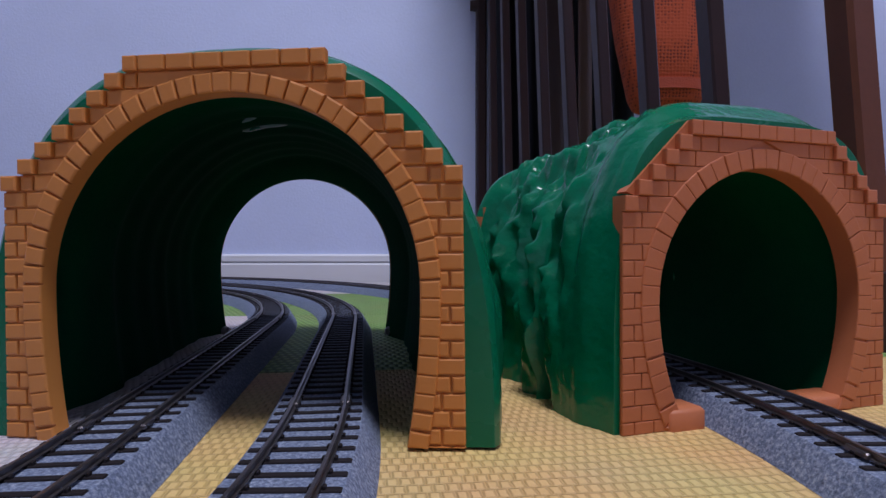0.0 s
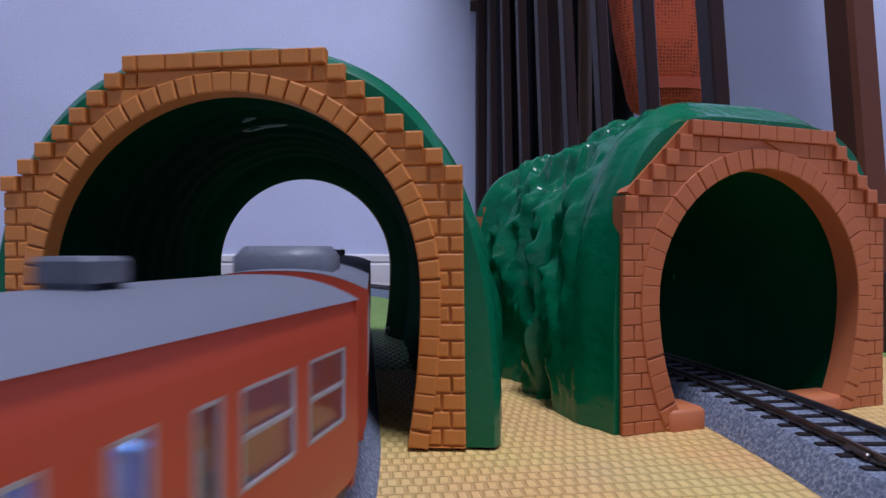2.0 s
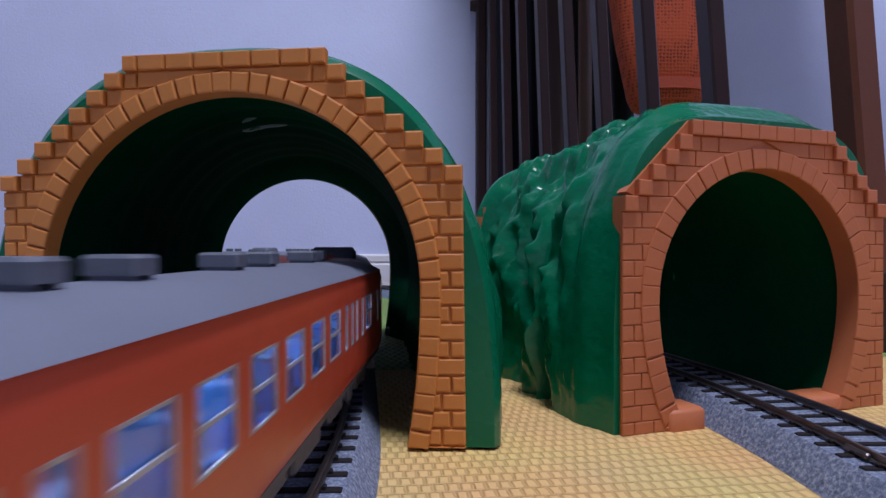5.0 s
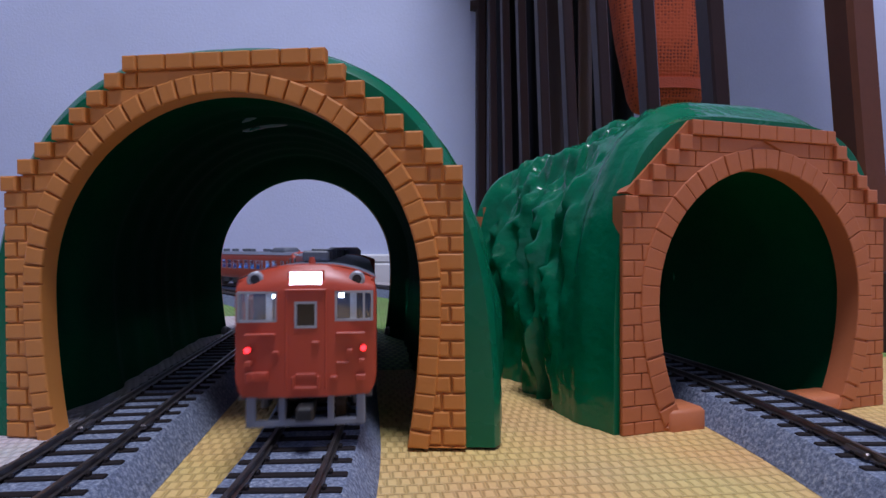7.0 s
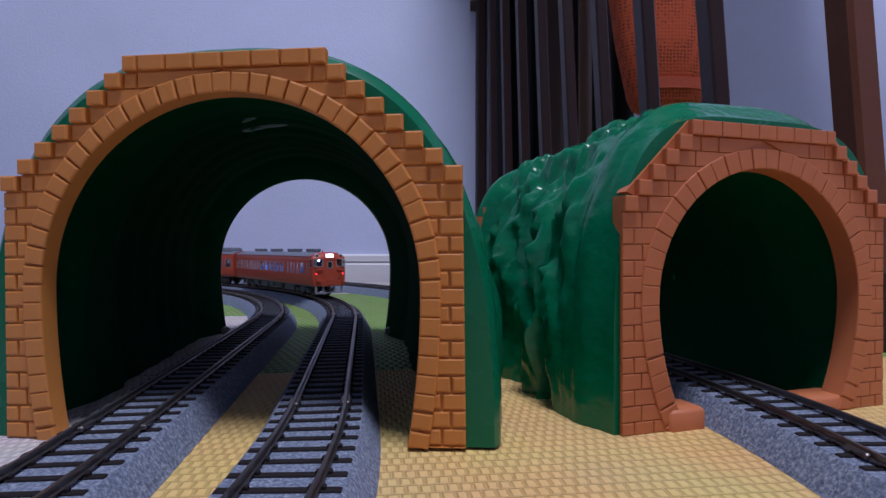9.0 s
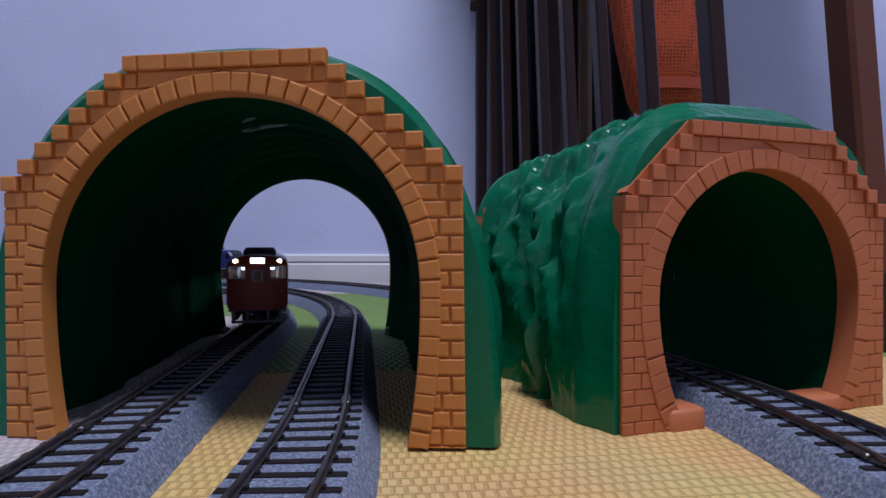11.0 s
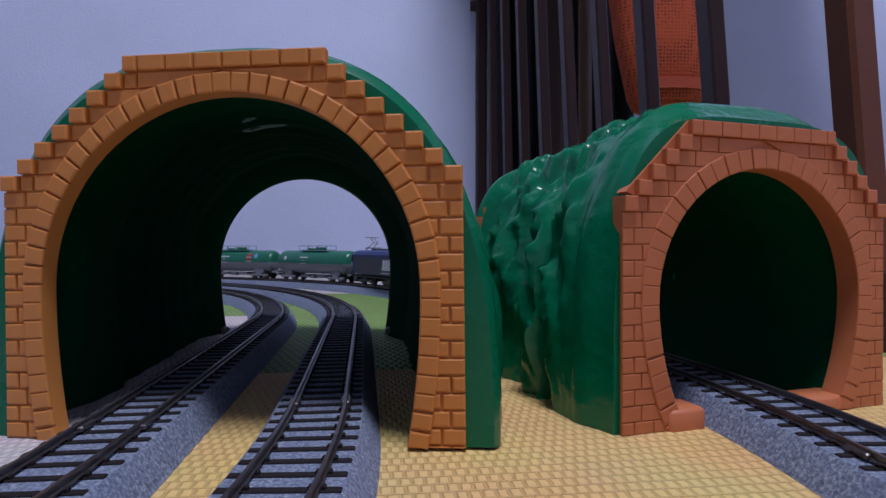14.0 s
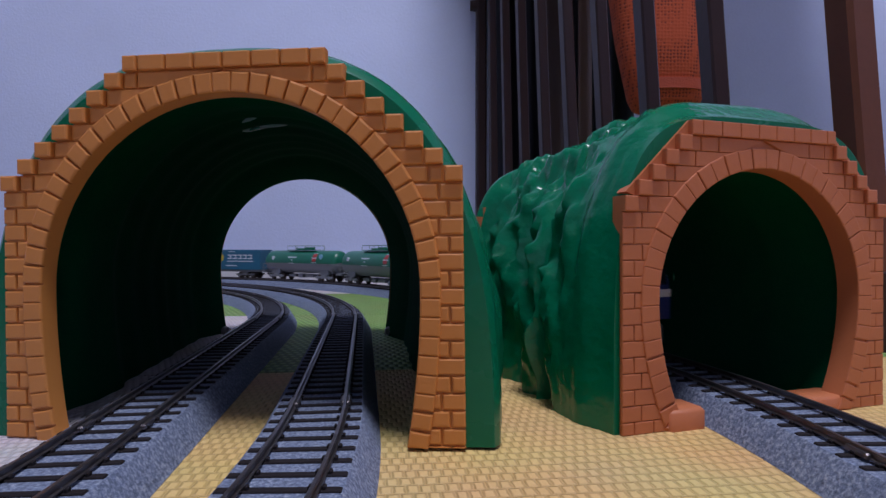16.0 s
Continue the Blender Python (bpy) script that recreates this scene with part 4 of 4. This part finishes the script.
    for sg, on, x in ((1, cab_fore, b), (-1, cab_aft, a)):
        if on:
            desk = Solid()
            desk.box(min(x - sg * 5, x - sg * 9), max(x - sg * 5, x - sg * 9), -15.5, 15.5, 12, 29.6, 0.5)
            part("driver_desk", desk, CABIN_TAN, car)
            for d in (-8.6, 8.6):
                part("cab_lamp", Solid().box(min(x - sg * 7, x - sg * 8), max(x - sg * 7, x - sg * 8), d - 0.6, d + 0.6, 35.7, 36.7), LAMP_CABIN, car)
                part("cab_pillar", Solid().box(min(x - sg * 16, x - sg * 17), max(x - sg * 16, x - sg * 17), d * 1.35 - 0.9, d * 1.35 + 0.9, 12, 38), CABIN_PALE, car)
    # roof ventilators, in pairs, and the cooling unit
    vent = Solid().box(-2.9, 2.9, -3.9, 3.9, 45.3, 48.1, 0.5)
    for p in (-2.6, 2.6):
        vent.box(p * 0.72 - 0.5, p * 0.72 + 0.5, -3.2, 3.2, 44.0, 45.4)
    vm = vent.mesh("ventilator")
    for d in vents:
        x = (a + d) if flip else (b - d)
        if unit_at and abs(x - unit_at) < 21:
            continue
        v = part("ventilator", vm, UNIT_GREY, car, "grey roof ventilator")
        v.matrix_basis = pose((x + rng.uniform(-0.6, 0.6)) * MM, 0, 0)
    if unit_at:
        u = Solid().box(unit_at - 15, unit_at + 15, -10.5, 10.5, 43.2, 49.4, 2.4)
        smooth_by_angle(part("cooling_unit", u, UNIT_GREY, car, "grey rounded cooling unit"), 50)
        tank = unit_at - math.copysign(21.5, unit_at)
        part("roof_tank", Solid().box(tank - 3.5, tank + 3.5, -7, 7, 43.5, 47.2, 0.9), UNIT_GREY, car)
    # underfloor boxes
    for x, ln, z in ((-52, 26, 3.6), (-20, 18, 4.4), (2, 14, 5.0), (24, 22, 3.8), (52, 16, 4.6)):
        for sg in (-1, 1):
            bx = Solid().box(x - ln / 2, x + ln / 2, min(sg * 6, sg * 14.6), max(sg * 6, sg * 14.6), z + rng.uniform(0, 1), SILL, 0.7)
            part("equipment_box", bx, UNDER_GREY, car)
    if cab_fore:
        cab_front(car, b, 1, lit_fore, False)
    else:
        plain_end(car, b, 1)
    if cab_aft:
        cab_front(car, a, -1, False, tail_aft)
    else:
        plain_end(car, a, -1)
    for x in (-86, 86):
        bogie(car, x, 26, 5.2)
    return car


LAB = "vermilion model railcar with grey roof and lit cabin"
VENTS_LEAD, VENTS_REAR, VENTS_BOTH = (34.5, 48.5, 85, 105, 139.5, 158), (31, 46, 79, 98, 134, 150, 186, 206), (36, 63, 93, 110, 148)
CARS = [railcar(LAB + ", leading", LAYOUT_LEAD, True, False, -94, VENTS_LEAD, True, False, 1),
        railcar(LAB + ", cab behind", LAYOUT_CAB, False, True, 0, VENTS_REAR, False, False, 2),
        railcar(LAB + ", two cabs", LAYOUT_BOTH, True, True, -72, VENTS_BOTH, False, False, 3)]
CARS.append(copy_thing(CARS[0], Matrix()))
CARS.append(railcar(LAB + ", tail lamps lit", LAYOUT_CAB, False, True, 0, VENTS_REAR, False, True, 2))
LONE = railcar(LAB + ", headlamps on", LAYOUT_BOTH, True, True, 68, VENTS_BOTH, True, False, 4, turned=True)


# ---- the freight train ----
def pantograph(car, x):
    s = Solid()
    for sg in (-1, 1):
        s.tube((x - 9, sg * 4, 49.6), (x + 5, sg * 3, 55.5), 0.5, 6)
        s.tube((x + 5, sg * 3, 55.5), (x - 6, sg * 2, 62.5), 0.4, 6)
    s.box(x - 7.5, x - 6.3, -10, 10, 62.2, 62.9, 0.2)
    s.box(x - 4.6, x - 3.4, -10, 10, 62.2, 62.9, 0.2)
    s.box(x - 7, x - 4, -2.5, 2.5, 61.7, 62.3)
    s.tube((x + 5, -3.6, 55.5), (x + 5, 3.6, 55.5), 0.5, 6)
    part("pantograph", s, UNDER_GREY, car, "raised single-arm pantograph")
    b = Solid().box(x - 13, x + 8, -7, 7, 48.2, 49.4, 0.3)
    for sg in (-1, 1):
        for d in (-11, 6):
            b.tube((x + d, sg * 5.5, 46), (x + d, sg * 5.5, 48.4), 0.9, 8)
    part("pantograph_base", b, UNDER_GREY, car)


def locomotive():
    car = thing("electric_locomotive", "blue and grey model electric locomotive with raised pantographs", "model locomotive")
    L, h = 112.0, 17.6

    def ring(x, w, top, low=15.0, edge=40.0):
        return [(x, -w, low), (x, -w, edge), (x, -w * 0.86, edge + (top - edge) * 0.7), (x, -w * 0.6, top), (x, w * 0.6, top), (x, w * 0.86, edge + (top - edge) * 0.7), (x, w, edge), (x, w, low)]
    # grey middle, blue cabs
    part("engine_body", Solid().loft([ring(-97, h, 45.5), ring(64, h, 45.5)]), LOCO_GREY, car, "dark grey side panels")
    part("upper_band", Solid().loft([[(x, y, z) for y, z in ((-h - 0.15, 37.0), (-h - 0.15, 40.2), (-h * 0.86, 44.2), (-h * 0.6, 45.8), (h * 0.6, 45.8), (h * 0.86, 44.2), (h + 0.15, 40.2), (h + 0.15, 37.0))]
                                     for x in (-97.2, 64.2)]), LOCO_BLUE, car, "blue upper band and roof edge")
    for sg in (-1, 1):
        rings = [ring(-97 if sg < 0 else 64, h + 0.1, 45.6), ring(sg * 99, h + 0.1, 45.6), ring(sg * 104, h - 0.6, 44.4, 15, 39), ring(sg * 109.5, h - 2.2, 39.0, 15, 34), ring(sg * 112, h - 3, 28.5, 15, 27.5)]
        smooth_by_angle(part("cab", Solid().loft(rings), LOCO_BLUE, car, "blue sloped cab"), 30)
        ws = Solid().loft([[(sg * (x + o), -w, z + o), (sg * (x + o), w, z + o), (sg * (x - 1.5), w, z - 1.5), (sg * (x - 1.5), -w, z - 1.5)]
                           for x, z, w in ((104.6, 43.9, 12.8), (109.5, 39.0, 13.6), (111.3, 31.4, 13.4)) for o in (0.25,)])
        part("windscreen", ws, GLASS_DARK, car, "black sloped windscreen")
        for s2 in (-1, 1):
            y0, y1 = sorted((s2 * (h - 0.6), s2 * (h + 0.25)))
            part("cab_window", Solid().box(min(sg * 98.5, sg * 105), max(sg * 98.5, sg * 105), y0, y1, 31.0, 39.5, 0.1), GLASS_DARK, car)
            y0, y1 = sorted((s2 * 11, s2 * 14.6))
            part("headlamp", Solid().box(min(sg * 110.5, sg * 112.3), max(sg * 110.5, sg * 112.3), y0, y1, 26.2, 28.4, 0.2), MARK_WHITE, car)
        part("white_band", Solid().loft([[(sg * 103, -h + 0.2, z), (sg * 109.6, -h + 1.9, z), (sg * 112.4, -h + 3, z), (sg * 112.4, h - 3, z), (sg * 109.6, h - 1.9, z), (sg * 103, h - 0.2, z)] for z in (25.6, 29.2)]), MARK_WHITE, car, "white band round the cab")
        part("skirt", Solid().box(min(sg * 99, sg * 110), max(sg * 99, sg * 110), -13, 13, 3.5, 12.6, 1.2), UNDER_GREY, car)
        part("coupler", Solid().box(min(sg * 108, sg * 115.5), max(sg * 108, sg * 115.5), -2, 2, 6, 9, 0.5), BLACK, car)
        pantograph(car, sg * 72)
    for s2 in (-1, 1):
        lo, hi = sorted((s2 * (h + 0.02), s2 * (h + 0.18)))
        # slanted emblem drawn as plain blocks, thin line and small grilles
        em = Solid()
        for x in (-12, -4, 4):
            em.box(x, x + 6.4, lo, hi, 24.5, 34.0, 0.05)
            em.box(x - 2, x + 5.2, lo, hi, 21.5, 25.5, 0.05)
        part("emblem", em, MARK_WHITE, car, "white block emblem")
        part("side_line", Solid().box(-18, 34, lo, hi, 17.4, 18.3), MARK_WHITE, car)
        for x in (-58, -44, 30, 44, 58):
            part("grille", Solid().box(x - 5, x + 5, lo, hi, 29, 35.5, 0.05), UNDER_GREY, car)
    rf = Solid()
    for x0, x1, z in ((-60, -20, 48), (-14, 26, 47.4), (32, 56, 48.4)):
        rf.box(x0, x1, -9, 9, 45.4, z, 0.6)
    part("roof_equipment", rf, UNDER_GREY, car)
    part("underframe", Solid().box(-98, 98, -14, 14, 10.5, 13.2, 0.5), BLACK, car)
    for x in (-70, 0, 70):
        bogie(car, x, 30, 6.4, colour=UNDER_GREY)
    return car


def tank_wagon(placard):
    car = thing("tank_wagon", "green and grey model tank wagon with walkway rails" + (", red placard" if placard else ""), "model wagon", group="tank wagons")
    R, L, zc, n = 17.0, 83.0, 28.0, 32

    def disc(x, r, a0, a1, m):
        return [(x, r * math.cos(w), zc + r * math.sin(w)) for w in np.linspace(a0, a1, m)]
    for nm, a0, a1, mat, lab in (("tank_top", -0.12, math.pi + 0.12, TANK_GREEN, "glossy green upper tank"), ("tank_belly", math.pi + 0.12, 2 * math.pi - 0.12, TANK_GREY, "grey tank belly")):
        rings = [disc(x, r, a0, a1, n) for x, r in ((-L, R * 0.25), (-L + 0.8, R * 0.62), (-L + 3.2, R * 0.86), (-L + 7, R * 0.97), (-L + 11, R), (L - 11, R), (L - 7, R * 0.97), (L - 3.2, R * 0.86), (L - 0.8, R * 0.62), (L, R * 0.25))]
        smooth_by_angle(part(nm, Solid().loft(rings, closed=False), mat, car, lab), 50)
    fr = Solid()
    for sg in (-1, 1):
        fr.box(sg * 86 - 3, sg * 86 + 3, -14, 14, 10, 12.5, 0.4)
        fr.box(min(sg * 50, sg * 86), max(sg * 50, sg * 86), -3, 3, 9.5, 13, 0.4)
        for s2 in (-1, 1):
            fr.box(min(sg * 46, sg * 66), max(sg * 46, sg * 66), min(s2 * 9, s2 * 13), max(s2 * 9, s2 * 13), 10, 22, 0.8)
    part("saddle_frame", fr, TANK_GREY, car, "grey saddles and end sills")
    for sg in (-1, 1):
        rl = Solid()
        for y in (-13, -5, 5, 13):
            rl.tube((sg * 88, y, 12), (sg * 88, y, 24), 0.45, 6)
        for z in (18, 24):
            rl.tube((sg * 88, -13, z), (sg * 88, 13, z), 0.45, 6)
        for y in (-13, 13):
            rl.tube((sg * 88, y, 24), (sg * 74, y, 24), 0.45, 6)
            rl.tube((sg * 74, y, 24), (sg * 74, y, 12), 0.45, 6)
        part("end_railing", rl, TANK_GREY, car)
        part("coupler", Solid().box(min(sg * 86, sg * 91.5), max(sg * 86, sg * 91.5), -2, 2, 6, 9, 0.5), BLACK, car)
    part("walkway", Solid().box(-32, 32, -9.5, 9.5, 45.3, 46.2, 0.2), TANK_GREEN, car)
    part("hatch", Solid().box(2, 16, -5, 5, 45.8, 50, 0.9).box(-18, -8, -4, 4, 46, 48.6, 0.6), TANK_GREEN, car)
    wr = Solid()
    for y in (-9, 9):
        for x in (-32, -12, 10, 32):
            wr.tube((x, y, 46), (x, y, 52), 0.4, 6)
        wr.tube((-32, y, 52), (32, y, 52), 0.4, 6)
    for x in (-32, 32):
        wr.tube((x, -9, 52), (x, 9, 52), 0.4, 6)
    part("walkway_railing", wr, TANK_GREEN, car)
    for s2 in (-1, 1):
        def plate(nm, x0, x1, z0, z1, mat, lab="", out=0.0):
            y = [s2 * (math.sqrt(max(0, R * R - (z - zc) ** 2)) + 0.12 + out) for z in (z0, (z0 + z1) / 2, z1)]
            rings = [[(x, y[k], z) for k, z in enumerate((z0, (z0 + z1) / 2, z1))] + [(x, y[k] - s2 * 0.4, z) for k, z in enumerate((z0, (z0 + z1) / 2, z1))][::-1] for x in (x0, x1)]
            part(nm, Solid().loft(rings), mat, car, lab)
        if placard:
            plate("placard", 33, 44, 27, 41, MARK_WHITE, "white placard with red panels")
            plate("placard_panel", 34.2, 42.8, 35, 40, MARK_RED, out=0.15)
            plate("placard_panel", 34.2, 42.8, 29, 33.6, MARK_RED, out=0.15)
            disc_s = Solid().tube((53, s2 * 14.6, 36), (53, s2 * 16.4, 36.0), 3.6, 20)
            part("round_emblem", disc_s, MARK_BLUE, car, "pale blue round emblem")
        part("round_emblem", Solid().tube((-58, s2 * 15.2, 33.5), (-58, s2 * 16.8, 33.5), 3.0, 20), MARK_WHITE, car)
        plate("lettering", -22, -2, 34.2, 35.8, MARK_WHITE)
        plate("lettering", -15, -10, 30.4, 31.2, MARK_WHITE)
        plate("lettering", -20, -6, 25.6, 26.3, MARK_WHITE)
    bk = Solid()
    for x0, x1, z in ((-26, -10, 5.5), (-4, 6, 4.5), (12, 30, 5.5)):
        bk.box(x0, x1, -11, 11, z, 9.5, 0.6)
    part("brake_gear", bk, TANK_GREY, car)
    for x in (-56, 56):
        bogie(car, x, 24, 5.4, colour=TANK_GREY)
    return car


def container_wagon():
    car = thing("container_wagon", "teal freight containers on a model flat wagon", "model wagon")
    part("flat_bed", Solid().box(-116, 116, -15, 15, 10.5, 14, 0.5), UNDER_GREY, car)
    for x0, x1 in ((-112, -1), (1, 112)):
        c = Solid().box(x0, x1, -15.6, 15.6, 14, 46, 0.5)
        for x in np.linspace(x0 + 1.5, x1 - 1.5, 2):
            for y in (-15.6, 15.6):
                c.box(x - 1.4, x + 1.4, y - 0.4, y + 0.4, 14, 46, 0.2)
        co = part("container", c, BOX_TEAL, car, "teal painted container with white lettering")
        for s2 in (-1, 1):
            lo, hi = sorted((s2 * 15.6, s2 * 15.85))
            for k in range(5):
                x = x0 + 48 + k * 10
                part("lettering", Solid().box(x, x + 8, lo, hi, 31, 32.6).box(x, x + 8, lo, hi, 36.4, 38).box(x + 5, x + 6.6, lo, hi, 31, 38), MARK_WHITE, co)
            part("lettering", Solid().box(x0 + 47, x0 + 98, lo, hi, 26.8, 28), MARK_WHITE, co)
            part("lettering", Solid().box(x0 + 44, x0 + 66, lo, hi, 19.6, 20.8), MARK_WHITE, co)
            part("lettering", Solid().box(x0 + 50, x0 + 62, lo, hi, 42.2, 43.2), MARK_WHITE, co)
            part("emblem", Solid().tube((x0 + 33, s2 * 15.5, 33), (x0 + 33, s2 * 15.9, 33), 7, 24), MARK_YELLOW, co)
    for sg in (-1, 1):
        part("coupler", Solid().box(min(sg * 115, sg * 120), max(sg * 115, sg * 120), -2, 2, 6, 9, 0.5), BLACK, car)
    for x in (-82, 82):
        bogie(car, x, 24, 5.2, colour=UNDER_GREY)
    return car


LOCO = locomotive()
TANKS = [tank_wagon(False), tank_wagon(True)]
TANKS.append(copy_thing(TANKS[1], Matrix()))
BOXCAR = container_wagon()


# ---- motion along the tracks ----
def ride(ob, path, s_of_t, pivot, sway, times):
    """Keys a vehicle so that its two pivots stay over the track. sway: 1 if the path runs the way it travels."""
    rows = []
    for t in times:
        s = s_of_t(t)
        fx, fy = path.at(s + sway * pivot)
        bx, by = path.at(s - sway * pivot)
        rows.append((t, pose((fx + bx) / 2 * MM, (fy + by) / 2 * MM, RAIL_H, rz=math.degrees(math.atan2(fy - by, fx - bx)))))
    walk(ob, rows)


TIMES = [k * 0.1 for k in range(161)]
CAR_PITCH = 253.8
TRAIN_V, TRAIN_REAR_AT_7 = 210.0, PATH_RIGHT.where(-37, 149) - 3
LONE_V, LONE_FRONT_AT = 238.0, (12.0, PATH_LEFT.where(-90, 160) - 74)
FREIGHT_V = 168.0
FREIGHT_FRONT_AT = (12.5, PATH_OUTER.where(-613 + 670 * math.cos(0.9), 327 + 670 * math.sin(0.9)) + 78)


def motions():
    for k, car in enumerate(CARS):
        back = (len(CARS) - 1 - k) * CAR_PITCH + CAR_LEN / 2
        ride(car, PATH_RIGHT, lambda t: TRAIN_REAR_AT_7 + back + (TRAIN_V if t < 7 else TRAIN_V + 4) * (t - 7.0), 98, 1, TIMES)
    ride(LONE, PATH_LEFT, lambda t: LONE_FRONT_AT[1] - (LONE_V if t > LONE_FRONT_AT[0] else LONE_V + 18) * (t - LONE_FRONT_AT[0]) + CAR_LEN / 2, 84, -1, TIMES)
    behind = 112.5
    for ob, ahead, after, pivot in [(LOCO, 0, 115, 70)] + [(w, 91, 91, 56) for w in TANKS] + [(BOXCAR, 119, 119, 82)]:
        behind += ahead
        ride(ob, PATH_OUTER, lambda t: FREIGHT_FRONT_AT[1] - behind + FREIGHT_V * (t - FREIGHT_FRONT_AT[0]), pivot, 1, TIMES)
        behind += after


motions()
